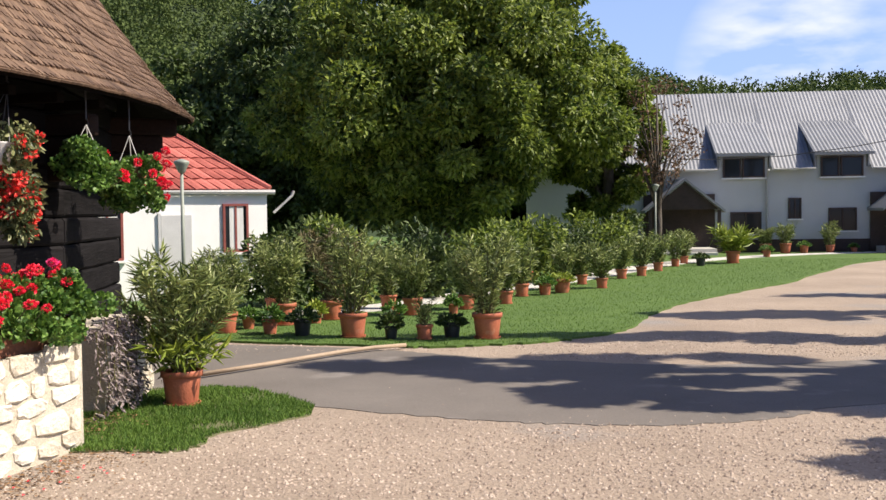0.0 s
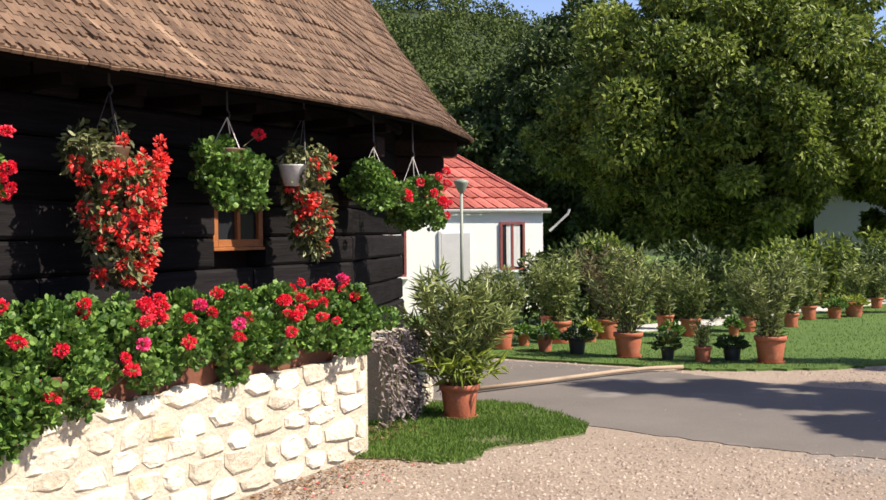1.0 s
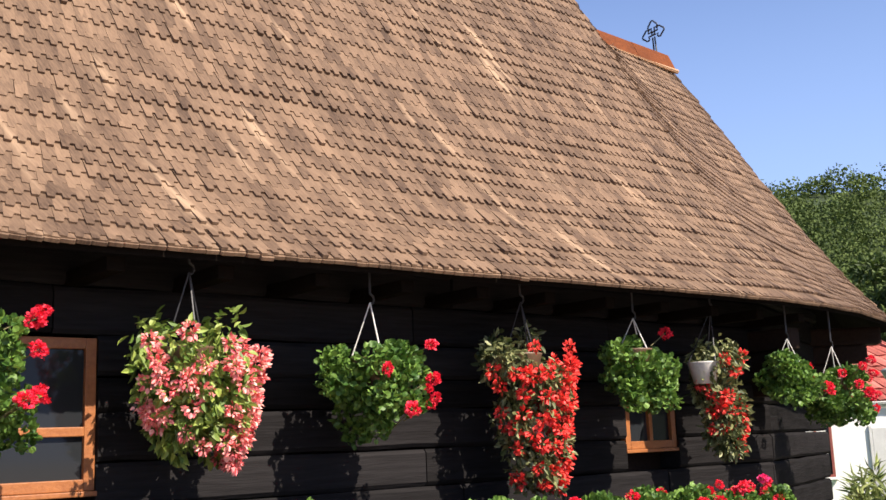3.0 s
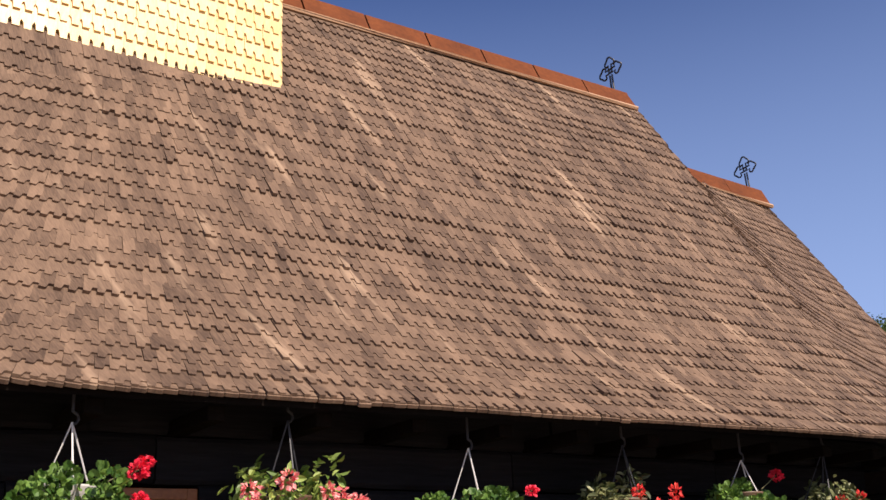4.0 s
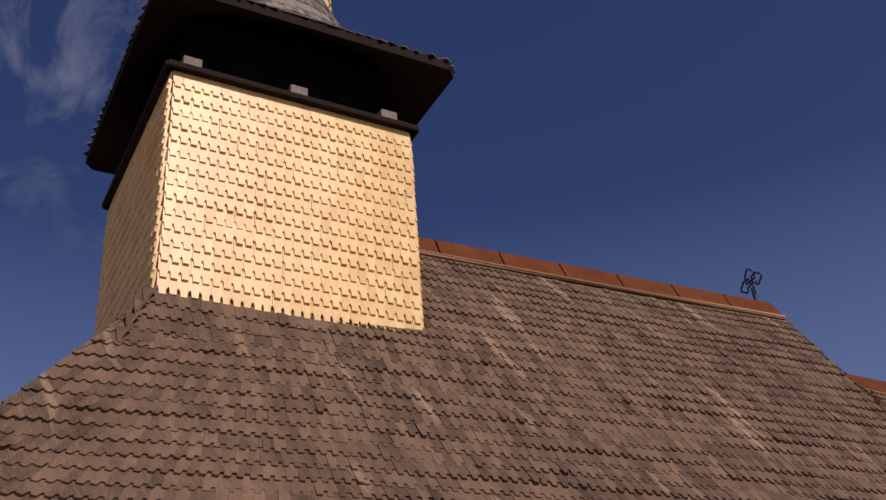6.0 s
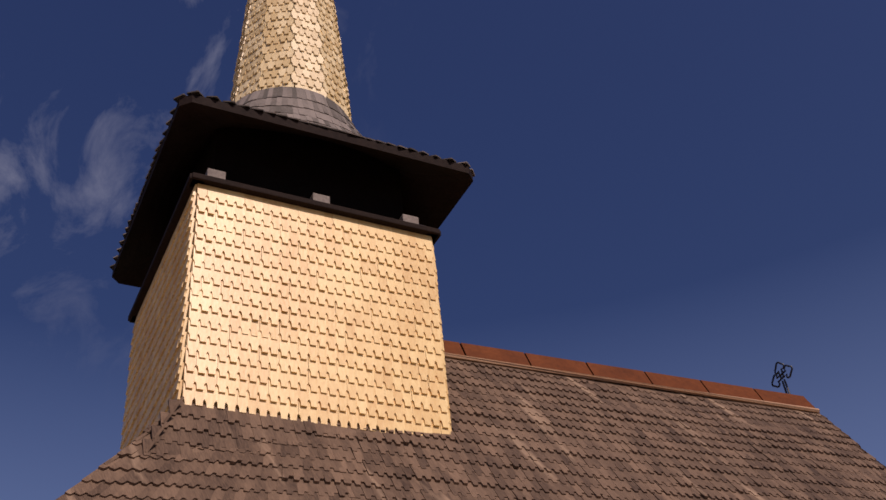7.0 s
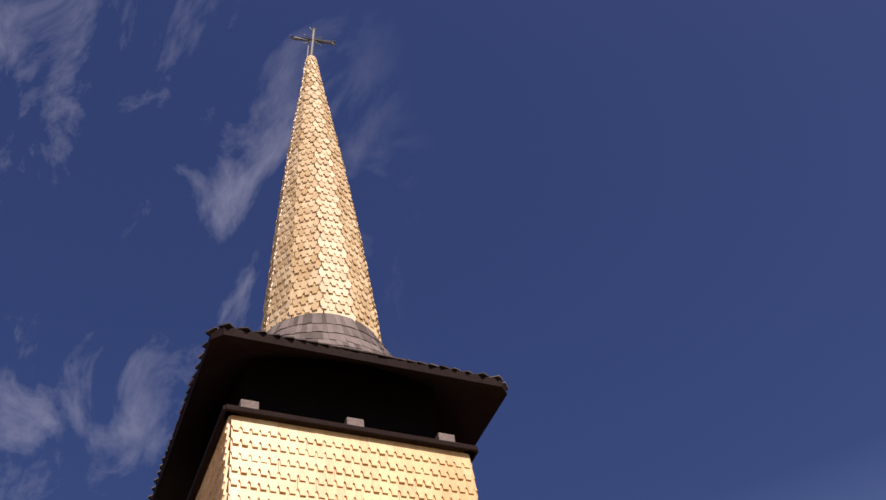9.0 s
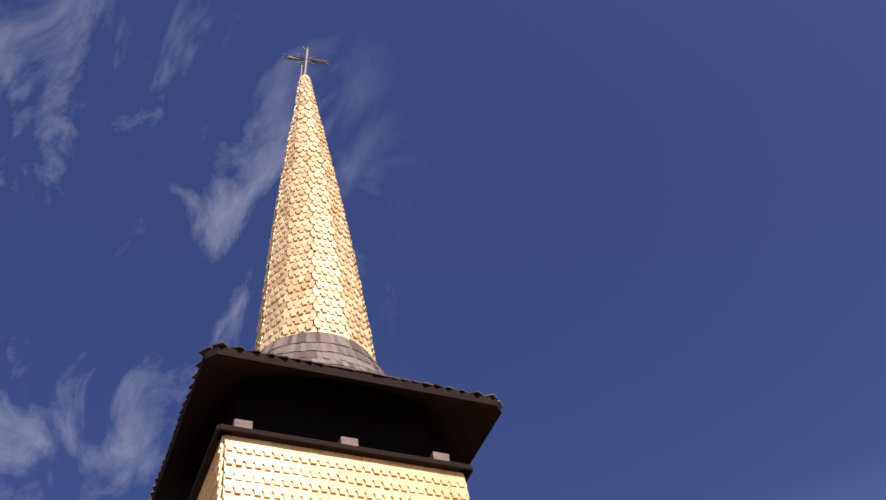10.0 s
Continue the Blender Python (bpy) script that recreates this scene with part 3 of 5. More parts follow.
def build_tower():
    rnd = random.Random(8)
    half = (TU1 - TU0) / 2
    cu, cp = TC
    tower = part("tower", boxed(cu - half, cu + half, cp - half, cp + half, TZ0, TZ1), "new_shingle", church, "square tower clad in fresh pale wooden shingles", m=ASKEW)
    frames = []
    rows, wid = 15, 0.086
    for f in range(4):
        R = Matrix.Rotation(math.radians(90 * f), 4, "Z")
        base = Matrix.Translation((cu, cp, 0)) @ R
        for r in range(rows):
            z = 5.775 + r * 0.1455
            n = round(2 * half / wid)
            for c in range(n):
                x = -half + (c + 0.5) * 2 * half / n
                last = r == rows - 1
                o = Vector((x + rnd.uniform(-0.004, 0.004), -half, z - rnd.uniform(0, 0.01) + 0.008 * noise.noise((x * 1.5, r * 3.1, f))))
                fr = piece_frame(o, Vector((1, 0, 0)), Vector((0, 0, 1)), 2 * half / n * 1.02, 0.19 if last else 0.24, 0.02, 0.023 + 0.009 * noise.noise((x * 1.3, r * 5.7, f * 9)) + rnd.choice((0, 0, 0, 0.004)))
                frames.append(base @ fr)
    lay_shingles("shingles", frames, "tooth", "new_shingle", tower, lambda q: q.y < TP + 0.1 and q.z > 6.2 and q.x < 3.2)
    # flared apron of roof shingles round the tower's foot
    frames = []
    for f in range(4):
        base = Matrix.Translation((cu, cp, 0)) @ Matrix.Rotation(math.radians(90 * f), 4, "Z")
        for r in range(4):
            k = r / 4
            y, z = -half - 0.27 * (1 - k) - 0.02, 5.17 + 0.60 * k
            w = -y + 0.02
            n = round(2 * w / 0.088)
            up = Vector((0, 0.27, 0.60)).normalized()
            for c in range(n):
                x = -w + (c + 0.5) * 2 * w / n
                frames.append(base @ piece_frame(Vector((x, y, z - rnd.uniform(0, 0.015))), Vector((1, 0, 0)), up, 2 * w / n, 0.2, 0.02, rnd.uniform(0.01, 0.022)))
    lay_shingles("apron_shingles", frames, "step", "roof_shingle", tower, lambda q: False)
    # cornice
    for f in range(4):
        m = Matrix.Translation((cu, cp, 0)) @ Matrix.Rotation(math.radians(90 * f), 4, "Z")
        part("cornice_beam", boxed(-half - 0.07, half + 0.07, -half - 0.09, -half + 0.06, 7.99, 8.05, 0.01), "beam", tower, m=m)
        for x in (-half + 0.16, 0.02, half - 0.2):
            part("post", boxed(x - 0.085, x + 0.085, -half - 0.02, -half + 0.15, 8.052, 8.2, 0.012), "post_wood", tower, "grey weathered beam end", m=m)
    # near-black box that stands for the shade inside the belfry
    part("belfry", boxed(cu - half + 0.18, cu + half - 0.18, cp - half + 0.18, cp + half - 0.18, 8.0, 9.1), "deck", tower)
    # skirt roof, concave, from a square eave to an eight-sided neck
    a, ze = 1.485, 8.73
    cu += 0.07

    def ring(k, n=96):
        """Plan ring at height share k of skirt: square turning round."""
        half_k = a * (1 - k) + 0.705 * k
        pts = []
        for i in range(n):
            q = 2 * math.pi * (i + 0.5) / n
            c, s = math.cos(q), math.sin(q)
            sq = half_k / max(abs(c), abs(s))
            sq = min(sq, half_k * 1.39)
            rr = sq * (1 - k ** 0.8) + half_k * k ** 0.8
            z = ze + 1.3 * (0.40 * k + 0.60 * k ** 3)
            pts.append(Vector((cu + rr * c, cp + rr * s, z)))
        return pts

    bm = bmesh.new()
    rings = [[bm.verts.new(q) for q in ring(k / 8)] for k in range(9)]
    under = [[bm.verts.new(q - Vector((0, 0, 0.10))) for q in ring(k / 8)] for k in range(9)]
    for rs, flip in ((rings, False), (under, True)):
        for r0, r1 in zip(rs, rs[1:]):
            for i in range(96):
                bm.faces.new((r0[i], r0[(i + 1) % 96], r1[(i + 1) % 96], r1[i]))
    for i in range(96):
        bm.faces.new((rings[0][i], rings[0][(i + 1) % 96], under[0][(i + 1) % 96], under[0][i]))
        bm.faces.new((rings[8][i], rings[8][(i + 1) % 96], under[8][(i + 1) % 96], under[8][i]))
    skirt = part("skirt_roof", bm, "beam", church, "flared belfry roof with a shade-dark underside, edged with shingles", m=ASKEW)
    frames = []
    for r in range(11):
        k = r / 11
        P = ring(k, 96)
        Pn = ring(min(k + 0.09, 1), 96)
        for i in range(96):
            o, up = P[i], (Pn[i] - P[i]).normalized()
            al = (P[(i + 1) % 96] - P[i - 1])
            wdt = min(al.length / 2, 0.11)
            al = (al - up * al.dot(up)).normalized()
            frames.append(piece_frame(o - up * rnd.uniform(0, 0.02), al, up, wdt * rnd.uniform(0.95, 1.08), 0.24, 0.011, rnd.uniform(0.006, 0.014)))
    lay_shingles("shingles", frames, "plain", "grey_shingle", skirt, lambda q: False)
    # tall eight-sided spire
    z0, z1 = 9.82, 16.42

    def rad(z):
        k = (z - z0) / (z1 - z0)
        return 0.695 * (1 - k) + 0.062 * k + 0.045 * math.sin(math.pi * min(k * 1.15, 1))

    def corner(i, z, tw=0.0):
        q = math.radians(30 * i + 15) + tw
        return Vector((cu + 0.04 + rad(z) * math.cos(q), cp + rad(z) * math.sin(q), z))

    bm = bmesh.new()
    zs = [z0 + (z1 - z0) * k / 10 for k in range(11)]
    rg = [[bm.verts.new(corner(i, z)) for i in range(12)] for z in zs]
    for r0, r1 in zip(rg, rg[1:]):
        for i in range(12):
            bm.faces.new((r0[i], r0[(i + 1) % 12], r1[(i + 1) % 12], r1[i]))
    bm.faces.new(rg[0][::-1]), bm.faces.new(rg[-1])
    spire = part("spire", bm, "deck", church, "tall tapering spire of sun-bleached shingles")
    frames = []
    rows = 46
    for r in range(rows):
        z = z0 + (z1 - z0 - 0.02) * r / rows
        for i in range(12):
            a0, a1 = corner(i, z), corner(i + 1, z)
            b0, b1 = corner(i, min(z + 0.2, z1)), corner(i + 1, min(z + 0.2, z1))
            n = max(1, round((a1 - a0).length / 0.08))
            al = (a1 - a0).normalized()
            for c in range(n):
                t = min(0.97, max(0.03, (c + 0.5 + (0.25 if r % 2 else -0.25)) / n))
                o, tp = a0.lerp(a1, t), b0.lerp(b1, t)
                up = (tp - o).normalized()
                al2 = (al - up * al.dot(up)).normalized()
                frames.append(piece_frame(o - up * rnd.uniform(0, 0.02), al2, up, (a1 - a0).length / n * rnd.uniform(0.93, 1.03), 0.22, 0.013, rnd.uniform(0.016, 0.03)))
    lay_shingles("shingles", frames, "tooth", "spire_shingle", spire, lambda q: q.y < AXIS - 0.25 and 10.4 < q.z < 13.5)
    tip = bmesh.new()
    lathe(tip, [(0.085, 16.36), (0.08, 16.44), (0.03, 16.54)], 10)
    part("spire_cap", tip, "spire_shingle", spire, m=pose(cu + 0.04, cp, 0))
    # pale metal cross on the tip
    bm = bmesh.new()
    tube(bm, [(0, 0, 0), (0, 0, 0.72)], 0.022, 6)
    tube(bm, [(-0.05, 0, 0), (-0.05, 0, 0.3)], 0.012, 6)
    tube(bm, [(-0.24, 0, 0.46), (0.24, 0, 0.46)], 0.03, 6)
    for x, z, dx, dz in ((-0.24, 0.46, -1, 0), (0.24, 0.46, 1, 0), (0, 0.72, 0, 1)):
        for s in (-1, 0, 1):
            tube(bm, [(x, 0, z), (x + dx * 0.07 + (0.06 * s if dz else 0), 0, z + dz * 0.07 + (0.06 * s if dx else 0))], [0.02, 0.01], 5)
    for s in (-1, 1):
        for w in (-1, 1):
            tube(bm, [(0, 0, 0.46), (0.12 * s, 0, 0.46 + 0.12 * w)], [0.015, 0.008], 5)
    part("spire_cross", bm, "zinc", church, "grey metal cross on the spire tip", m=pose(cu + 0.04, cp, 16.5, 0, 4, -10) @ Matrix.Scale(1.2, 4))


roof = build_roof()
build_walls()
build_tower()
trefoil_cross("ridge_cross", (8.66, AXIS, 7.5), 0.53, "iron", church, 90, 3)
trefoil_cross("ridge_cross", (10.98, AXIS, 6.66), 0.5, "iron", church, 90, 3)
# ---- ground, road, lawn ----
def build_ground():
    rnd = random.Random(11)
    bm = bmesh.new()
    n = 40
    xs = [-600 + 1200 * i / n for i in range(n + 1)]
    vs = [[bm.verts.new((x, y, 0)) for y in xs] for x in xs]
    for i in range(n):
        for j in range(n):
            bm.faces.new((vs[i][j], vs[i + 1][j], vs[i + 1][j + 1], vs[i][j + 1]))
    tagged(part("ground", bm, "gravel"), "pale pinkish gravel yard with scattered stones", "ground", kind="structure")
    near = smooth_edge([(-40, 11.5), (-8, 10.6), (-3.0, 10.4), (-2.0, 10.3), (-1.2, 9.4), (-0.4, 8.9), (0.3, 8.6), (0.9, 8.4), (1.8, 8.3), (2.8, 8.6), (3.8, 9.1), (9, 10.2), (30, 13)], 8, 0.04, rnd)
    far = smooth_edge([(30, 15.5), (9, 12.6), (4.8, 11.7), (3.1, 11.5), (1.9, 11.7), (0.4, 12.3), (-0.5, 12.9), (-1.3, 13.3), (-3.2, 13.9), (-8, 15), (-40, 20)], 8, 0.04, rnd)
    tagged(part("road", slab(bmesh.new(), near + far, -0.02, 0.006), "asphalt"), "worn grey asphalt road with gravel edges", "road", kind="structure")
    edge = smooth_edge([(-40, 20.5), (-8, 15.4), (-3.2, 14.1), (-1.3, 13.5), (-0.3, 13.2), (0.8, 13.4), (1.6, 13.8), (2.5, 14.8), (3.2, 16.7), (4.1, 18.6), (5.8, 21.2), (7.7, 23.8), (10.7, 29.0), (13.7, 33.2), (30, 52)], 8, 0.05, rnd)
    lawn = edge + [(30, 70), (-40, 70)]
    tagged(part("lawn", slab(bmesh.new(), lawn, -0.02, 0.03), "grass_ground"), "mown green lawn beside the road", "lawn", kind="structure")
    patch = smooth_edge([(-3.2, 7.6), (-2.6, 7.6), (-2.0, 7.55), (-1.8, 7.75), (-1.75, 8.15), (-1.45, 8.5), (-1.1, 9.0), (-1.4, 9.7), (-1.9, 10.2), (-2.4, 10.35), (-3.0, 10.1)], 6, 0.04, rnd)
    tagged(part("grass_verge", slab(bmesh.new(), patch, -0.02, 0.012), "verge_soil"), "small patch of grass at the wall's foot", "grass", kind="structure")
    return lawn, patch


LAWN, VERGE = build_ground()


def inside(x, y, poly):
    odd, j = False, len(poly) - 1
    for i in range(len(poly)):
        (xi, yi), (xj, yj) = poly[i], poly[j]
        if (yi > y) != (yj > y) and x < (xj - xi) * (y - yi) / (yj - yi) + xi:
            odd = not odd
        j = i
    return odd


def build_grass():
    rnd = random.Random(12)
    for name, poly, n, h, reach, label in (("verge_grass", VERGE, 27000, 0.026, (-3.4, -1.0, 7.4, 10.5), "short green grass tufts"), ("lawn_grass", LAWN, 110000, 0.03, (-6, 14, 13, 34), "short green lawn grass")):
        V, F = [], []
        x0, x1, y0, y1 = reach
        made = 0
        while made < n:
            x = rnd.uniform(x0, x1)
            y = y0 + (y1 - y0) * rnd.random() ** (1.6 if name == "lawn_grass" else 1)
            if not inside(x, y, poly):
                made += 0.2
                continue
            if noise.noise((x * 1.6, y * 1.6, 0)) < -0.3 + rnd.uniform(-0.3, 0.1) and name == "verge_grass":
                made += 0.2
                continue
            made += 1
            a, hh, b = rnd.uniform(0, 6.28), h * rnd.uniform(0.4, 1.3), len(V)
            w = 0.006 if name == "verge_grass" else 0.008
            dx, dy, lx, ly = w * math.cos(a), w * math.sin(a), rnd.uniform(-0.03, 0.03), rnd.uniform(-0.03, 0.03)
            V += [(x - dx, y - dy, 0.01), (x + dx, y + dy, 0.01), (x + lx, y + ly, 0.025 + hh)]
            F.append((b, b + 1, b + 2))
        tagged(part(name, (V, [], F), "grass"), label, "grass", kind="stuff")
    # loose stones over the gravel
    V, F = [], []
    shape = [(-1, -0.6, 0), (0.2, -1, 0), (1, -0.2, 0), (0.5, 0.9, 0), (-0.7, 0.8, 0), (0, 0, 1)]
    for k in range(46000):
        y = 4.2 + 10 * rnd.random() ** 1.5
        x = rnd.uniform(-0.42 * y - 1.0, 0.5 * y)
        lim = 8.4 + 0.25 * max(0, -x) if x < 2 else 8.5
        if lim + rnd.gauss(0, 0.22) < y < 12.9 and not (x > 1 and y > 12.0) and not rnd.random() < 0.02:
            continue
        if inside(x, y, LAWN) or (inside(x, y, VERGE) and rnd.random() < 0.9):
            continue
        if x < -2.6 and y < 7.6 and x < -2.6 - (7.7 - y) * 0.26:
            continue
        s = 0.005 + 0.014 * rnd.random() ** 2.2
        a, b = rnd.uniform(0, 6.28), len(V)
        c, d = math.cos(a), math.sin(a)
        V += [(x + s * (px * c - py * d) * rnd.uniform(0.8, 1.2), y + s * (px * d + py * c), 0.001 + pz * s * rnd.uniform(0.5, 0.9)) for px, py, pz in shape]
        F += [(b + i, b + (i + 1) % 5, b + 5) for i in range(5)]
    tagged(part("loose_stones", (V, [], F), "pebble"), "loose pale gravel stones", "gravel", kind="stuff")


build_grass()


def build_litter():
    rnd = random.Random(14)
    V, F = [], []
    for k in range(2600):
        u, off = rnd.uniform(2.5, 8.0), abs(rnd.gauss(0, 0.28))
        q = CH @ Vector((u, 4.42 - off, 0.006))
        if u > 7.0:
            q = CH @ Vector((u, 5.0 - off * 0.8, 0.03))
        a, s, b = rnd.uniform(0, 6.28), rnd.uniform(0.006, 0.02), len(V)
        for i, r in enumerate((1, 0.6, 1, 0.6)):
            V.append((q.x + s * r * math.cos(a + i * 1.57), q.y + s * r * math.sin(a + i * 1.57), q.z + rnd.uniform(0, 0.012)))
        F.append((b, b + 1, b + 2, b + 3))
    tagged(part("leaf_litter", (V, [], F), "leaf_litter"), "dry brown leaf litter at the wall's foot", "leaf litter", kind="stuff")


build_litter()


# ---- stone flower wall along the church ----
def build_stone_wall():
    rnd = random.Random(21)
    wall = thing("stone_wall", "low rubble wall of pale limestone with wide mortar joints", "wall", CH, kind="structure")
    p0, top = 4.5, 0.76
    bm = bmesh.new()
    slab(bm, [(-3.0, p0), (6.9, p0 - 0.05), (6.98, p0 + 0.02), (7.05, 5.2), (-3.0, 5.2)], 0.0, top)
    part("mortar", bm, "mortar", wall, "grey mortar core")
    pier = [(8.05, 4.98), (9.2, 5.18), (9.25, 5.75), (8.0, 5.75)]
    part("mortar", slab(bmesh.new(), pier, 0, 0.74), "mortar", wall)

    def stone(o, ax, up, out, w, h):
        bm = bmesh.new()
        n = rnd.choice((6, 7, 7, 8))
        ph = rnd.uniform(0, 1)
        ring, mid, cap = [], [], []
        for i in range(n):
            q = 2 * math.pi * (i + ph) / n
            c, s = math.cos(q), math.sin(q)
            r = 1 / max(abs(c) ** 1.0, abs(s) ** 1.0) * rnd.uniform(0.84, 1.06)
            x, y = c * r * w / 2, s * r * h / 2
            x, y = max(-w / 2, min(w / 2, x)), max(-h / 2, min(h / 2, y))
            ring.append(bm.verts.new(o + ax * x + up * y - out * 0.02))
            mid.append(bm.verts.new(o + ax * x * 0.98 + up * y * 0.98 + out * rnd.uniform(0.008, 0.018)))
            cap.append(bm.verts.new(o + ax * x * 0.8 + up * y * 0.8 + out * rnd.uniform(0.018, 0.036)))
        for a, b in ((ring, mid), (mid, cap)):
            for i in range(n):
                bm.faces.new((a[i], a[(i + 1) % n], b[(i + 1) % n], b[i]))
        bm.faces.new(cap)
        part("stone", bm, "stone", wall)

    Z = Vector((0, 0, 1))
    for start, end, h_all in (((1.5, p0), (6.86, p0 - 0.05), top), ((6.96, p0 + 0.04), (7.05, 5.15), top), ((8.08, 4.98), (9.17, 5.17), 0.74), ((9.2, 5.2), (9.25, 5.72), 0.74)):
        a, b = Vector((*start, 0)), Vector((*end, 0))
        ax = (b - a).normalized()
        out = ax.cross(Z)
        z = 0.02
        while z < h_all - 0.05:
            h = min(rnd.uniform(0.12, 0.23), h_all + 0.03 - z)
            x, L = rnd.uniform(-0.05, 0.0), (b - a).length
            while x < L - 0.04:
                w = min(rnd.uniform(0.15, 0.42), L - x)
                if w > 0.05:
                    stone(a + ax * (x + w / 2) + Z * (z + h / 2 + rnd.uniform(-0.03, 0.03)), ax, (Z + ax * rnd.uniform(-0.16, 0.16)).normalized(), out, w - 0.018, h - 0.014)
                x += w
            z += h
    return wall


build_stone_wall()
# ---- houses ----
def house_window(parent, x0, x1, z0, z1, y, frame_mat, lights=2, curtain=False):
    """Window in a wall that faces -y at depth y."""
    w = new("window")
    w.parent = parent
    bm, b = bmesh.new(), 0.055
    for a in ((x0, x0 + b, z0, z1), (x1 - b, x1, z0, z1), (x0 + b, x1 - b, z1 - b, z1), (x0 + b, x1 - b, z0, z0 + b)):
        box(bm, a[0], a[1], y - 0.03, y + 0.06, a[2], a[3])
    for i in range(1, lights):
        x = x0 + (x1 - x0) * i / lights
        box(bm, x - 0.025, x + 0.025, y - 0.02, y + 0.05, z0 + b, z1 - b)
    part("window_frame", bm, frame_mat, w)
    part("pane", boxed(x0 + b, x1 - b, y + 0.01, y + 0.016, z0 + b, z1 - b), "glass", w)
    if curtain:
        part("curtain", boxed(x0 + 0.16, x1 - 0.12, y - 0.002, y + 0.004, z0 + b, z1 - b), "curtain", w)
    part("window_sill", boxed(x0 - 0.05, x1 + 0.05, y - 0.08, y + 0.02, z0 - 0.05, z0 - 0.002), "plaster", w)


def build_white_house():
    m = pose(-3.62, 22.0, 0, 0, 0, 30) @ Matrix.Scale(0.86, 4)
    h = thing("white_house", "small white rendered house with a red tiled hip roof", "house", m)
    rnd = random.Random(31)
    eave = 2.56
    part("wall", boxed(-9, 0, 0, 6, 0, eave), "plaster", h, "white rendered wall")
    house_window(h, -1.1, -0.48, 1.06, 2.2, -0.03, "red_wood", 2, True)
    house_window(h, -4.1, -3.4, 0.95, 2.1, -0.03, "red_wood", 2, True)
    d = new("door")
    d.parent = h
    part("door_leaf", boxed(-2.55, -1.85, -0.05, 0.03, 0.05, 1.95), "grey_paint", d, "grey door leaf")
    part("door_frame", boxed(-2.62, -2.56, -0.06, 0.03, 0.02, 2.0), "grey_paint", d)
    # hip roof: deck plus ribbed tile courses
    o, rz = 0.06, 4.85
    corners = [(-9 - o, -o), (o, -o), (o, 6 + o), (-9 - o, 6 + o)]
    r0, r1 = Vector((-6, 3, rz)), Vector((-3, 3, rz))
    bm = bmesh.new()
    c = [bm.verts.new((x, y, eave - 0.06)) for x, y in corners]
    a, b = bm.verts.new(r0), bm.verts.new(r1)
    for f in ((c[0], c[1], b, a), (c[1], c[2], b), (c[2], c[3], a, b), (c[3], c[0], a), (c[3], c[2], c[1], c[0])):
        bm.faces.new(f)
    roof = part("roof", bm, "red_tile", h, "hip roof of faded red tiles")
    def course(e0, e1, t0, t1, rows):
        for r in range(rows):
            k0, k1 = r / rows, (r + 1.12) / rows
            p0, p1 = e0.lerp(t0, k0), e1.lerp(t1, k0)
            n = max(1, int((p1 - p0).length / 0.3))
            up = ((t0 + t1) / 2 - (e0 + e1) / 2).normalized()
            nrm = (p1 - p0).normalized().cross(up)
            for i in range(n):
                bm = bmesh.new()
                x0, x1 = p0.lerp(p1, i / n + 0.004), p0.lerp(p1, (i + 1) / n - 0.004)
                q0, q1 = e0.lerp(t0, min(k1, 1)).lerp(e1.lerp(t1, min(k1, 1)), i / n), e0.lerp(t0, min(k1, 1)).lerp(e1.lerp(t1, min(k1, 1)), (i + 1) / n)
                vs = [bm.verts.new(w) for w in (x0 + nrm * 0.05, x1 + nrm * 0.05, q1 + nrm * 0.012, q0 + nrm * 0.012, x0 + nrm * 0.005, x1 + nrm * 0.005, (x0 + x1) / 2 + nrm * 0.075, (q0 + q1) / 2 + nrm * 0.035)]
                for f in ((0, 6, 7, 3), (6, 1, 2, 7), (4, 5, 1, 6, 0), (0, 3, 4), (1, 5, 2)):
                    bm.faces.new([vs[j] for j in f])
                part("tile", bm, "red_tile", roof)

    z = eave - 0.06
    course(Vector((-9 - o, -o, z)), Vector((o, -o, z)), r0, r1, 9)
    bm = bmesh.new()
    tube(bm, [(-9 - o, -o - 0.05, z - 0.03), (o + 0.1, -o - 0.05, z - 0.03)], 0.06, 8)
    tube(bm, [(o + 0.08, -o - 0.02, z - 0.52), (o + 0.55, -o - 0.02, z - 0.12), (o + 0.6, -o - 0.02, z)], 0.035, 8)
    part("gutter", bm, "gutter", h, "grey rain gutter with a sloping spout")
    bm = bmesh.new()
    tube(bm, [(o, -o, z + 0.06), r1 + Vector((0, 0, 0.04))], 0.08, 8)
    part("hip_tiles", bm, "red_tile", roof)


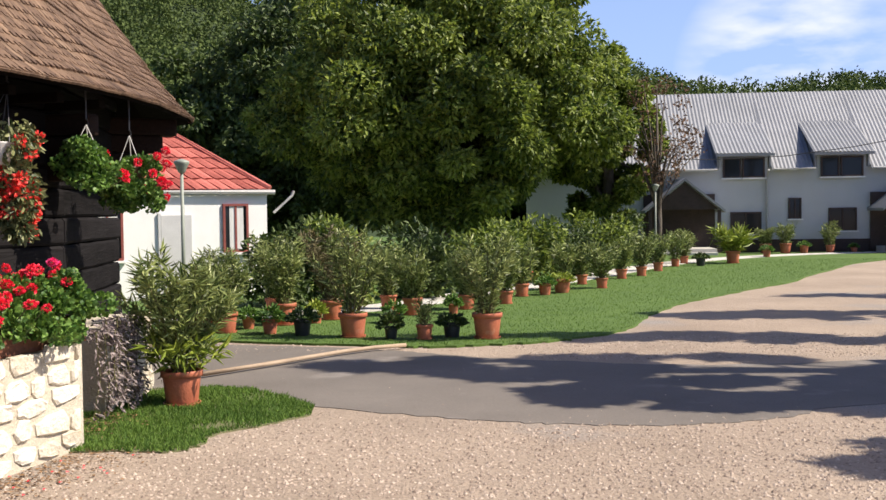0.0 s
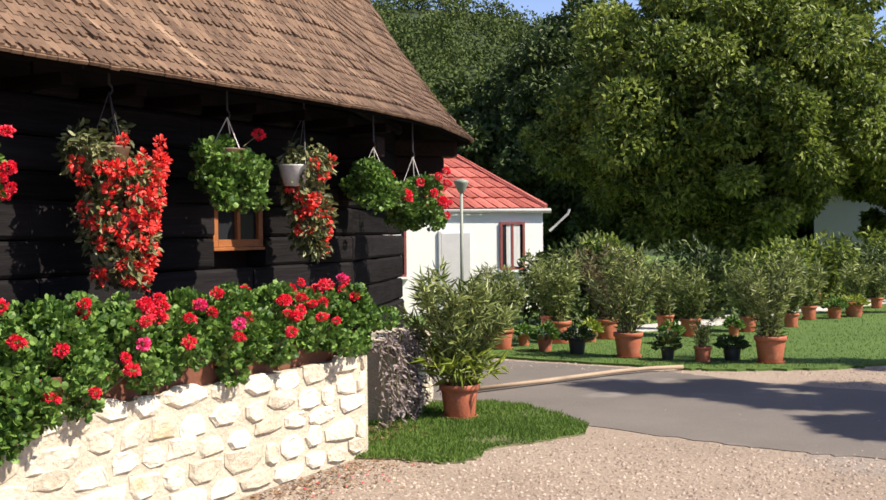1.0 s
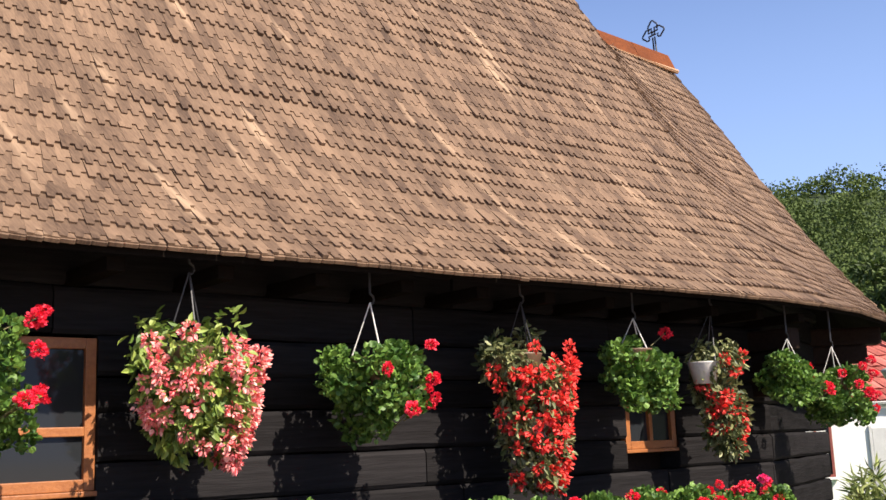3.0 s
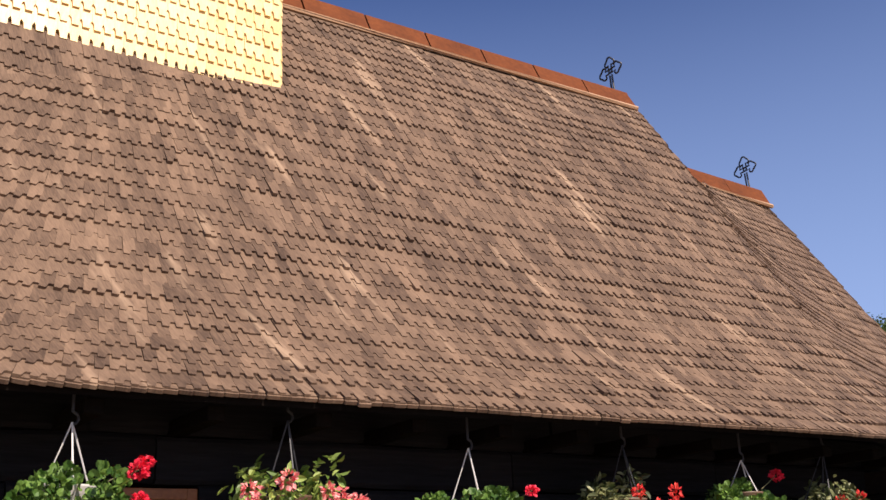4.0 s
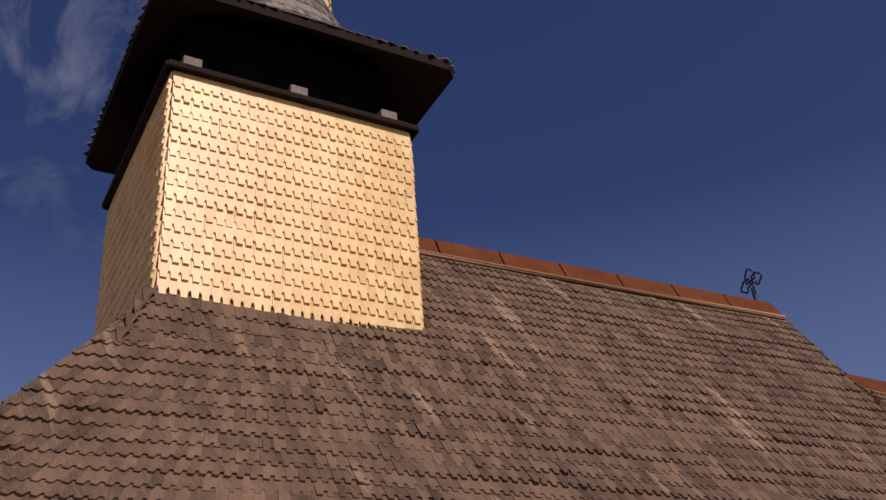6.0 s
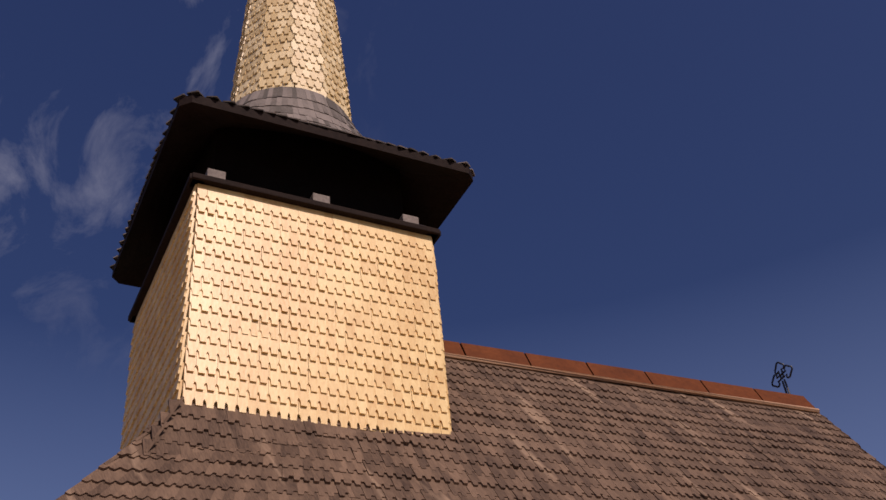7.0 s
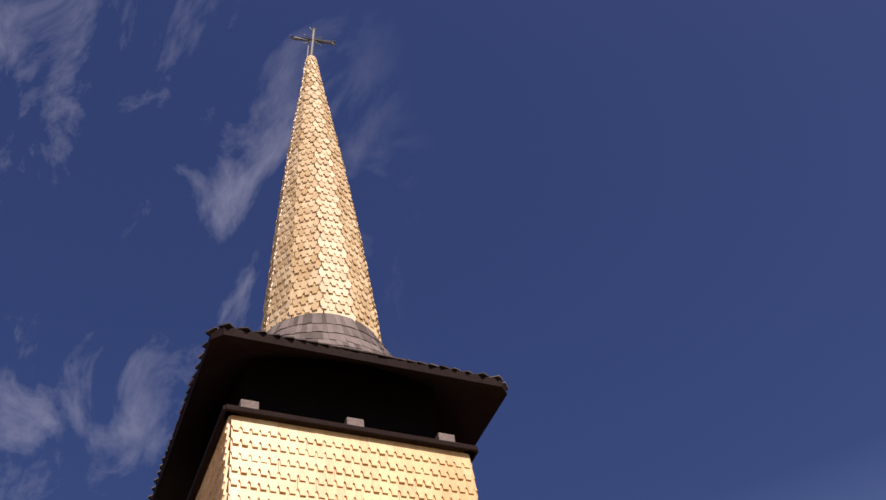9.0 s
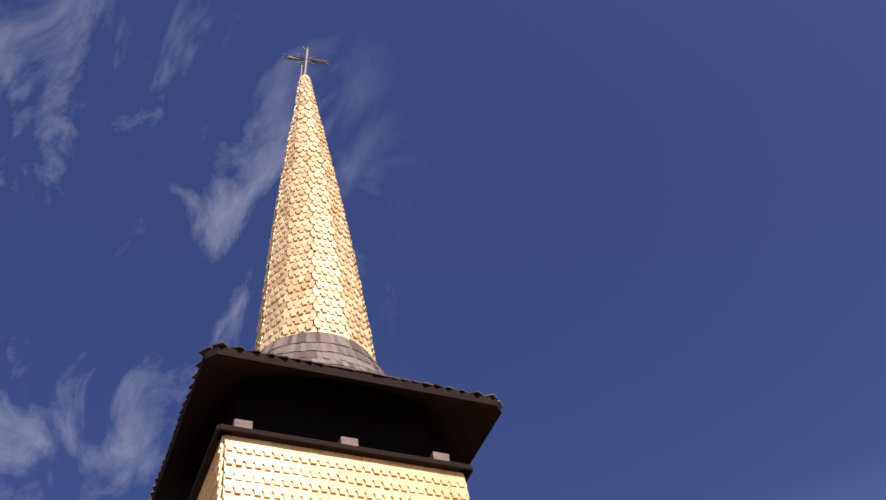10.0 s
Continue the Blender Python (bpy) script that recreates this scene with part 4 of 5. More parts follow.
def build_far_house():
    # front wall runs between the two porches
    m = pose(11.6, 39.5, 0, 0, 0, FAR_TURN)
    h = thing("guest_house", "long white guest house with a corrugated metal roof and dormers", "house", m)
    eave, L0, L1, D = 3.05, -8.5, 12.0, 8.0
    part("wall", boxed(L0, L1, 0, D, 0, eave + 0.1), "far_plaster", h, "off-white rendered wall")
    part("plinth", boxed(L0 - 0.02, L1 + 0.02, -0.04, 0.1, 0, 0.5), "dark_wood", h, "dark painted base course")
    ridge = (D / 2, 6.2)
    bm = bmesh.new()
    n, o = 150, 0.35
    slope = (ridge[1] - eave) / ridge[0]
    for s in (1, -1):
        vs = []
        for i in range(n * 2 + 1):
            x = L0 - 0.3 + (L1 - L0 + 0.6) * i / (n * 2)
            dz = 0.03 if i % 2 else 0.0
            cut = s > 0 and any(abs(x - d) < 0.98 for d in DORMERS)
            ye, ze = (-o, eave - o * slope * 0.6) if s > 0 else (D + o, eave - o * slope * 0.6)
            if cut:
                ye, ze = 1.9, eave + 1.9 * slope - 0.02
            vs.append((bm.verts.new((x, ye, ze + dz + 0.14)), bm.verts.new((x, ridge[0], ridge[1] + dz + 0.1))))
        for (p, q), (r, t) in zip(vs, vs[1:]):
            bm.faces.new((p, r, t, q))
    part("roof", bm, "tin", h, "grey corrugated metal roof")
    part("ceiling", slab(bmesh.new(), [(L0, 0), (L1, 0), (L1, D), (L0, D)], eave + 0.104, eave + 0.12), "dark_wood", h)
    gb = bmesh.new()
    for x in (L0, L1 - 0.2):
        lo = [gb.verts.new((x + d, y, z)) for d in (0, 0.2) for y, z in ((0.1, eave), (D - 0.1, eave), (D / 2, ridge[1] - 0.1))]
        gb.faces.new(lo[:3]), gb.faces.new(lo[3:])
        for i in range(3):
            gb.faces.new((lo[i], lo[(i + 1) % 3], lo[3 + (i + 1) % 3], lo[3 + i]))
    part("gable", gb, "far_plaster", h)
    for x in DORMERS:
        d = new("dormer")
        d.parent = h
        w = 1.0
        part("dormer_wall", boxed(x - w + 0.12, x + w - 0.12, -0.02, 2.2, eave + 0.02, 3.7), "far_plaster", d)
        bm = bmesh.new()
        for i in range(31):
            xx = x - w - 0.08 + (2 * w + 0.16) * i / 30
            dz = 0.03 * (i % 2)
            bm.verts.new((xx, -0.45, 3.66 + dz)), bm.verts.new((xx, 2.4, 5.02 + dz))
        bm.verts.ensure_lookup_table()
        for i in range(30):
            q = [bm.verts[2 * i], bm.verts[2 * i + 2], bm.verts[2 * i + 3], bm.verts[2 * i + 1]]
            bm.faces.new(q)
        part("dormer_roof", bm, "tin", d)
        part("dormer_beam", boxed(x - w - 0.05, x + w + 0.05, -0.45, -0.38, 3.56, 3.66), "tin", d)
        for s in (-1, 1):
            bm = bmesh.new()
            t = [bm.verts.new((x + s * (w - 0.06) + e, y, z)) for e in (-0.03, 0.03) for y, z in ((-0.1, eave + 0.05), (-0.1, 3.74), (2.3, 4.86))]
            bm.faces.new(t[:3]), bm.faces.new(t[3:])
            for i in range(3):
                bm.faces.new((t[i], t[(i + 1) % 3], t[3 + (i + 1) % 3], t[3 + i]))
            part("dormer_cheek", bm, "tin", d)
        for x0, x1 in ((x - 0.75, x - 0.1), (x - 0.05, x + 0.75)):
            house_window(d, x0, x1, 2.78, 3.52, -0.1, "dark_wood", 1)
    for x0, x1, z0, z1 in FAR_WINDOWS:
        house_window(h, x0, x1, z0, z1, -0.04, "dark_wood", 2)
    bm = bmesh.new()
    for g0, g1 in ((L0 - 0.3, DORMERS[0] - 1.0), (DORMERS[0] + 1.0, DORMERS[1] - 1.0), (DORMERS[1] + 1.0, L1 + 0.3)):
        tube(bm, [(g0, -0.42, eave + 0.02), (g1, -0.42, eave + 0.02)], 0.05, 6)
    tube(bm, [(0.34, -0.4, eave), (0.34, -0.08, eave - 0.3), (0.34, -0.08, 0.1)], 0.045, 6)
    part("gutter", bm, "gutter", h, "grey gutter and downpipe")
    for px in PORCHES:
        p = new("porch")
        p.parent = h
        w, zt, ze, dp = 1.4, 2.75, 1.62, 2.0
        bm = bmesh.new()
        for s in (-1, 1):
            v = [bm.verts.new(q) for q in ((px, -dp, zt), (px + s * w, -dp, ze), (px + s * w, 0.2, ze), (px, 0.2, zt), (px, -dp, zt - 0.1), (px + s * w, -dp, ze - 0.1), (px + s * w, 0.2, ze - 0.1), (px, 0.2, zt - 0.1))]
            for f in ((0, 1, 2, 3), (7, 6, 5, 4), (0, 4, 5, 1), (1, 5, 6, 2)):
                bm.faces.new([v[i] for i in f])
        part("porch_roof", bm, "tin", p, "small pitched metal porch roof")
        bm = bmesh.new()
        v = [bm.verts.new((px + x, -dp + 0.15 + e, z)) for e in (0, 0.06) for x, z in ((-w + 0.2, ze + 0.02), (w - 0.2, ze + 0.02), (0, zt - 0.16))]
        bm.faces.new(v[:3]), bm.faces.new(v[3:][::-1])
        part("porch_gable", bm, "dark_wood", p, "dark boarded gable")
        part("porch_back", boxed(px - w + 0.1, px + w - 0.1, -0.12, -0.045, 0.1, 2.2), "dark_wood", p, "dark timber entrance")
        for s in (-1, 1):
            part("porch_post", boxed(px + s * (w - 0.2) - 0.06, px + s * (w - 0.2) + 0.06, -dp + 0.1, -dp + 0.22, 0.12, ze), "dark_wood", p)
        for i in range(2):
            part("porch_step", boxed(px - 1.1, px + 1.1, -dp - 0.3 * (1 - i), -0.1, 0.12 * i, 0.12 * (i + 1), 0.01), "concrete", p)


FAR_TURN = -6
DORMERS = (-0.5, 3.0)
FAR_WINDOWS = ((-0.97, 0.14, 0.7, 1.52), (1.11, 1.57, 1.25, 2.02), (2.54, 3.54, 0.8, 1.64), (-5.6, -4.5, 0.5, 1.3), (-5.5, -4.6, 2.1, 2.6))
PORCHES = (-2.85, 5.3)
build_white_house()
build_far_house()


# ---- leaves ----
def leaf_mesh(name, mat, parent, centres, size, aspect, seed, outward=None, shape="leaf", droop=0.0, label=""):
    """One mesh of many separate small leaves at the given centres."""
    rs = np.random.RandomState(seed)
    C = np.asarray(centres, float)
    n = len(C)
    d = rs.normal(size=(n, 3))
    if outward is not None:
        d = d * 0.8 + np.asarray(outward)
    d[:, 2] -= droop
    d /= np.linalg.norm(d, axis=1)[:, None] + 1e-9
    ref = rs.normal(size=(n, 3))
    s = np.cross(d, ref)
    s /= np.linalg.norm(s, axis=1)[:, None] + 1e-9
    nn = np.cross(d, s)
    L = size * rs.uniform(0.65, 1.25, n)[:, None]
    W = L * aspect
    if shape == "leaf":
        prof = [(0, 0, 0), (0.35, 0.5, 0.12), (0.72, 0.36, 0.1), (1, 0, -0.05), (0.72, -0.36, 0.1), (0.35, -0.5, 0.12)]
        faces = [(0, 1, 2, 3), (0, 3, 4, 5)]
    elif shape == "narrow":
        prof = [(0, 0, 0), (0.4, 0.5, 0.05), (1, 0, -0.12), (0.4, -0.5, 0.05)]
        faces = [(0, 1, 2), (0, 2, 3)]
    else:
        prof = [(0, 0, 0), (0.1, 0.42, 0.1), (0.55, 0.56, 0.14), (0.95, 0.3, 0.05), (0.95, -0.3, 0.05), (0.55, -0.56, 0.14), (0.1, -0.42, 0.1), (0.5, 0, -0.04)]
        faces = [(0, 1, 2, 7), (7, 2, 3, 4), (7, 4, 5, 6), (0, 7, 6)]
    k = len(prof)
    V = np.zeros((n, k, 3))
    for i, (a, b, c) in enumerate(prof):
        V[:, i] = C + d * L * a + s * W * b + nn * L * c
    F = [tuple(j * k + q for q in f) for j in range(n) for f in faces]
    ob = part(name, ([tuple(v) for v in V.reshape(-1, 3)], [], F), mat, parent, label)
    return ob


def clump_points(rs, centres, radii, per):
    pts, outs = [], []
    for c, r in zip(centres, radii):
        q = rs.normal(size=(per, 3))
        q /= np.linalg.norm(q, axis=1)[:, None]
        rr = rs.uniform(0.45, 1.0, per)[:, None] ** 0.6
        pts.append(np.asarray(c) + q * rr * np.asarray(r))
        outs.append(q)
    return np.concatenate(pts), np.concatenate(outs)


def tree(name, label, at, height, crown, base, leaf, seed, clumps, per, size, leaf_mat, limbs=9, lean=(0, 0), trunk=0.2):
    """Tapered trunk, limbs and a crown of uneven clumps. crown: half widths in x, y; base: height of the lowest leaves."""
    rs, rnd = np.random.RandomState(seed), random.Random(seed)
    t = thing(name, label, "tree", pose(*at))
    bm = bmesh.new()
    tube(bm, [(0, 0, -0.05), (0.05, 0, height * 0.2), (lean[0] * 0.5, lean[1] * 0.5, height * 0.5), (lean[0], lean[1], height * 0.86)], [trunk * 1.25, trunk, trunk * 0.65, trunk * 0.12], 10)
    part("trunk", bm, "bark", t, smooth=True)
    cs, rr = [], []
    mid, hz = (height + base) / 2, (height - base) / 2
    while len(cs) < clumps:
        q = rs.normal(size=3)
        q /= np.linalg.norm(q)
        k = rs.uniform(0.35, 1.0) ** 0.5
        k *= 0.86 + 0.28 * noise.noise(Vector(q * 2.3) + Vector((seed, 0, 0)))
        taper = 1.0 - 0.32 * max(0, q[2]) - 0.12 * max(0, -q[2])
        cs.append((q[0] * k * crown[0] * taper, q[1] * k * crown[1] * taper, mid + q[2] * k * hz))
        s = rs.uniform(0.6, 1.25) * min(crown) * 0.175
        rr.append((s * 1.15, s * 1.15, s * 0.8))
    for i in range(limbs):
        bm = bmesh.new()
        c = Vector(cs[i * len(cs) // limbs])
        z0 = height * rnd.uniform(0.18, 0.5)
        st = Vector((lean[0] * 0.3, lean[1] * 0.3, z0))
        tube(bm, [st, st.lerp(c, 0.5) + Vector((0, 0, 0.1 * height * rnd.random())), c], [trunk * 0.45, trunk * 0.25, trunk * 0.06], 6)
        part("limb", bm, "bark", t, smooth=True)
    P, O = clump_points(rs, cs, rr, per)
    keep = P[:, 2] > 0.06
    leaf_mesh("crown", leaf_mat, t, P[keep], size, leaf, seed, O[keep] * 0.7, "narrow", droop=0.35)
    return t


def build_hills():
    # the wooded ridge line behind the place: distance and height by bearing
    rnd, rs = random.Random(41), np.random.RandomState(41)
    key = [(-60, 10), (-35, 17), (-24, 17.5), (-15, 17.0), (-6, 22), (0, 26), (6, 28.5), (10, 29.5), (13, 31.5), (16, 33.0), (19, 32.5), (24, 31), (32, 33), (45, 34), (80, 30), (120, 16)]

    def crest(b):
        for (a0, h0), (a1, h1) in zip(key, key[1:]):
            if a0 <= b <= a1:
                t = (b - a0) / (a1 - a0)
                return h0 + (h1 - h0) * t * t * (3 - 2 * t)
        return 10

    def height(b, d):
        k = min(max((d - 62) / (140 - 62), 0), 1)
        return crest(b) * k ** 1.15 * (1 + 0.05 * noise.noise((b * 0.2, d * 0.06, 0)))

    bm = bmesh.new()
    bs, ds = list(range(-60, 121, 4)), [62, 75, 90, 105, 120, 140, 200]
    g = [[bm.verts.new((-d * math.sin(radians(b)), d * math.cos(radians(b)), (height(b, d) - (3 if d == 62 else 2)) if d < 150 else -2)) for d in ds] for b in bs]
    for r0, r1 in zip(g, g[1:]):
        for k in range(len(ds) - 1):
            bm.faces.new((r0[k], r0[k + 1], r1[k + 1], r1[k]))
    tagged(part("hillside", bm, "forest_floor", smooth=True), "steep wooded hillside behind the houses", "hill", kind="structure")
    cs, rr = [], []
    for i in range(3600):
        b = rnd.uniform(-26, 46)
        d = 82 + 60 * rnd.random() ** 0.8
        h = height(b, d)
        s = rnd.uniform(1.0, 1.9)
        cs.append((-d * math.sin(radians(b)), d * math.cos(radians(b)), h - 1.2))
        rr.append((s, s, s * rnd.uniform(1.0, 1.6)))
    P, O = clump_points(rs, cs, rr, 110)
    ob = leaf_mesh("woodland", "forest", None, P, 0.36, 0.85, 41, O * 0.9, "narrow")
    tagged(ob, "dense mixed woodland covering the hill", "trees", kind="stuff")


build_hills()
tree("walnut_tree", "broad walnut tree with a dense green crown reaching low", (0.2, 31.5, 0), 10.4, (5.9, 4.4), 0.5, 0.5, 51, 270, 800, 0.19, "walnut_leaf", 12, trunk=0.3)
tree("walnut_tree", "tall green tree with a rounded crown, leaves coloured as shaded", (-4.8, 41.0, 0), 11.0, (5.5, 4.5), 0.5, 0.5, 52, 130, 460, 0.25, "dark_leaf", 9, trunk=0.3)
tree("walnut_tree", "tall leafy tree behind the lawn", (5.4, 35.0, 0), 7.4, (2.1, 2.0), 0.8, 0.5, 53, 90, 520, 0.2, "walnut_leaf", 8, trunk=0.22)
tree("bare_tree", "thin russet tree with few leaves before the guest house", (6.75, 33.7, 0), 6.4, (1.6, 1.3), 1.8, 0.6, 54, 60, 24, 0.11, "dry_leaf", 26, trunk=0.1)
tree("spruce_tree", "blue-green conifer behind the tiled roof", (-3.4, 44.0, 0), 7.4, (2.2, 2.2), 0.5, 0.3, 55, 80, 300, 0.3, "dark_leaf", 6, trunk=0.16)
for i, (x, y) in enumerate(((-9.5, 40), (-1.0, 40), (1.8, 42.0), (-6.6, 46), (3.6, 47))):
    tree("dark_tree", "broadleaf tree in the wooded valley, leaves coloured as shaded", (x, y, 0), 7.5 + i % 3, (4.2, 3.4), 0.2, 0.6, 60 + i, 70, 300, 0.27, "dark_leaf", 5, trunk=0.2)
# trees east of the yard that shade the road
for i, (x, y, hgt, cx, cy, per) in enumerate(((9.6, 10.2, 12.6, 3.6, 1.25, 170), (8.6, 8.9, 8.4, 2.6, 0.9, 150), (10.5, 13.0, 10.5, 3.0, 0.7, 120), (13.0, 15.8, 11.0, 3.4, 0.8, 120), (16.0, 19.0, 10.5, 3.2, 0.8, 120), (9.2, 6.4, 6.6, 2.4, 0.7, 130))):
    tree("roadside_tree", "leafy tree at the east side of the yard", (x, y, 0), hgt, (cx, cy), 2.2, 0.6, 70 + i, 44, per, 0.28, "walnut_leaf", 8, trunk=0.2)
# ---- flowers and potted plants ----
def petal_mesh(name, mat, seed, n, r, size, aspect, droop=0.0):
    """A round flower head of many cupped petals, shared by alike heads."""
    rs = np.random.RandomState(seed)
    q = rs.normal(size=(n, 3))
    q /= np.linalg.norm(q, axis=1)[:, None]
    q[:, 2] *= 0.85
    ob = leaf_mesh(name, mat, None, q * r * rs.uniform(0.45, 0.95, n)[:, None], size, aspect, seed, q * 0.7, droop=droop)
    me = ob.data
    bpy.data.objects.remove(ob)
    return me


HEADS = {
    "red": [petal_mesh("flower_head", "red", 200 + i, 130, 0.052, 0.022, 1.1) for i in range(4)],
    "magenta": [petal_mesh("flower_head", "magenta", 210 + i, 120, 0.048, 0.022, 1.1) for i in range(2)],
    "orange": [petal_mesh("flower_head", "orange", 220 + i, 36, 0.042, 0.034, 0.75, 0.6) for i in range(4)],
    "coral": [petal_mesh("flower_head", "coral", 230 + i, 46, 0.046, 0.032, 0.7, 0.5) for i in range(4)],
}


def flower(colour, parent, at, rnd, size=1.0):
    ob = new("flower_head", rnd.choice(HEADS[colour]))
    ob.parent = parent
    ob.matrix_local = pose(*at, rnd.uniform(-35, 35), rnd.uniform(-35, 35), rnd.uniform(0, 360)) @ Matrix.Diagonal((*(size * rnd.uniform(0.8, 1.25) for _ in range(3)), 1))
    return ob


def pot_profile(rim, h):
    r = rim / 2
    return [(r * 0.70, 0.0), (r * 0.74, 0.012), (r * 0.90, h * 0.80), (r * 0.90, h * 0.82), (r, h * 0.83), (r, h * 0.985), (r * 0.985, h), (r * 0.9, h), (r * 0.88, h * 0.9)]


def add_pot(parent, rim, h, mat, label="", saucer=True):
    pot = part("pot", lathe(bmesh.new(), pot_profile(rim, h), 28, False), mat, parent, label, True)
    part("soil", lathe(bmesh.new(), [(0.02, h * 0.88), (rim * 0.43, h * 0.9)], 20), "soil", parent)
    if saucer:
        part("saucer", lathe(bmesh.new(), [(rim * 0.38, 0.0), (rim * 0.43, 0.004), (rim * 0.45, 0.026), (rim * 0.42, 0.026), (rim * 0.4, 0.008)], 24, False), mat, parent)
    return pot


def potted_shrub(name, label, at, rim, height, seed, leaf_mat="oleander_leaf", pot_mat="terracotta", width=None, leaves=1500, leaf=0.12, aspect=0.17, low=0.0, tips=None):
    """A pot with a fan of stems, narrow leaves in whorls along them."""
    rnd, rs = random.Random(seed), np.random.RandomState(seed)
    t = thing(name, label, "potted plant", pose(at[0], at[1], at[2], 0, 0, rnd.uniform(0, 360)), group="potted plants round the lawn")
    ph = rim * 0.84
    add_pot(t, rim, ph, pot_mat)
    width = width or height * 0.62
    pts, outs = [], []
    n = max(7, int(16 * min(1, height)))
    for i in range(n):
        q = 6.283 * (i + rnd.random()) / n
        reach = width * 0.5 * rnd.uniform(0.25, 1.0) ** 0.7
        top = Vector((math.cos(q) * reach, math.sin(q) * reach, ph + (height - ph) * rnd.uniform(0.62, 1.0) * (1 - 0.22 * (reach / (width * 0.5)) ** 2)))
        st = Vector((math.cos(q) * rim * 0.16, math.sin(q) * rim * 0.16, ph * 0.86))
        mid = st.lerp(top, 0.5) + Vector((0, 0, 0.1 * height))
        part("stem", tube(bmesh.new(), [st, mid, top], [0.011, 0.008, 0.004], 5), "twig", t)
        m = leaves // n
        for k in range(m):
            s = low + (1 - low) * rnd.random() ** 0.75
            p = st * (1 - s) ** 2 + mid * 2 * s * (1 - s) + top * s * s
            pts.append(p + Vector((rnd.gauss(0, 0.03), rnd.gauss(0, 0.03), rnd.gauss(0, 0.03))))
            a = rnd.uniform(0, 6.283)
            outs.append((math.cos(a) * 1.3 + math.cos(q) * 0.5, math.sin(a) * 1.3 + math.sin(q) * 0.5, rnd.uniform(0.2, 1.5)))
    leaf_mesh("foliage", leaf_mat, t, pts, leaf, aspect, seed, np.array(outs) * 1.2, "narrow")
    if tips:
        k = len(pts) // 8
        low_pts = [(p[0] * 0.9, p[1] * 0.9, ph + (p[2] - ph) * 0.3) for p in pts[::8]][:k]
        leaf_mesh("young_leaves", tips, t, low_pts, leaf * 1.2, aspect * 1.2, seed + 1, np.array(outs[::8])[:k], "narrow", droop=0.8, label="yellow-green lower leaves")
    return t


def small_plant(at, rim, height, seed, pot_mat, leaf_mat, label):
    rs = np.random.RandomState(seed)
    t = thing("small_potted_plant", label, "potted plant", pose(*at), group="small pots on the lawn")
    ph = min(rim * 0.85, height * 0.62)
    add_pot(t, rim, ph, pot_mat, saucer=False)
    n = 260
    q = rs.normal(size=(n, 3))
    q /= np.linalg.norm(q, axis=1)[:, None]
    q[:, 2] = np.abs(q[:, 2])
    P = q * rs.uniform(0.3, 1, n)[:, None] ** 0.5 * np.array([rim * 0.75, rim * 0.75, max(height - ph, 0.12)]) + np.array([0, 0, ph * 0.9])
    leaf_mesh("foliage", leaf_mat, t, P, 0.07, 0.6, seed, q)
    return t


# near rows: x, y, rim, height
ROW_A = [(-3.06, 14.94, 0.34, 1.12), (-2.39, 15.89, 0.39, 1.36), (-1.22, 14.23, 0.39, 1.62), (0.56, 13.92, 0.40, 1.48), (-0.51, 17.19, 0.33, 1.12), (0.38, 18.05, 0.3, 1.05), (1.10, 19.03, 0.28, 0.9),
         (-3.5, 16.2, 0.34, 1.3), (-2.75, 17.4, 0.34, 1.45), (-1.75, 16.6, 0.36, 1.55), (-0.95, 18.2, 0.3, 1.2)]
ROW_B = [(3.33, 22.50, 0.26, 1.05), (2.00, 25.26, 0.26, 0.95), (4.89, 26.42, 0.28, 1.15), (6.61, 30.50, 0.26, 1.05), (11.63, 38.6, 0.4, 1.0), (12.28, 38.39, 0.42, 1.1), (13.89, 38.4, 0.33, 1.15),
         (16.30, 38.0, 0.30, 1.23), (3.07, 23.73, 0.26, 0.95), (4.24, 25.46, 0.28, 0.95), (5.7, 28.4, 0.28, 1.1), (7.2, 32.0, 0.28, 1.1), (1.5, 20.6, 0.3, 1.1), (2.5, 22.2, 0.28, 1.0)]
SMALL = [(-2.41, 14.74, 0.23, 0.40), (-1.93, 14.49, 0.26, 0.38), (-0.70, 13.99, 0.19, 0.36), (0.10, 14.09, 0.25, 0.30), (-1.93, 16.07, 0.19, 0.34), (-2.83, 15.41, 0.20, 0.30), (0.15, 17.3, 0.18, 0.3),
         (2.37, 21.42, 0.36, 0.42), (1.98, 20.91, 0.27, 0.36), (7.37, 30.63, 0.29, 0.38), (10.76, 35.58, 0.28, 0.42), (12.89, 38.20, 0.32, 0.45), (14.75, 38.4, 0.25, 0.32), (-0.75, 16.0, 0.2, 0.34)]


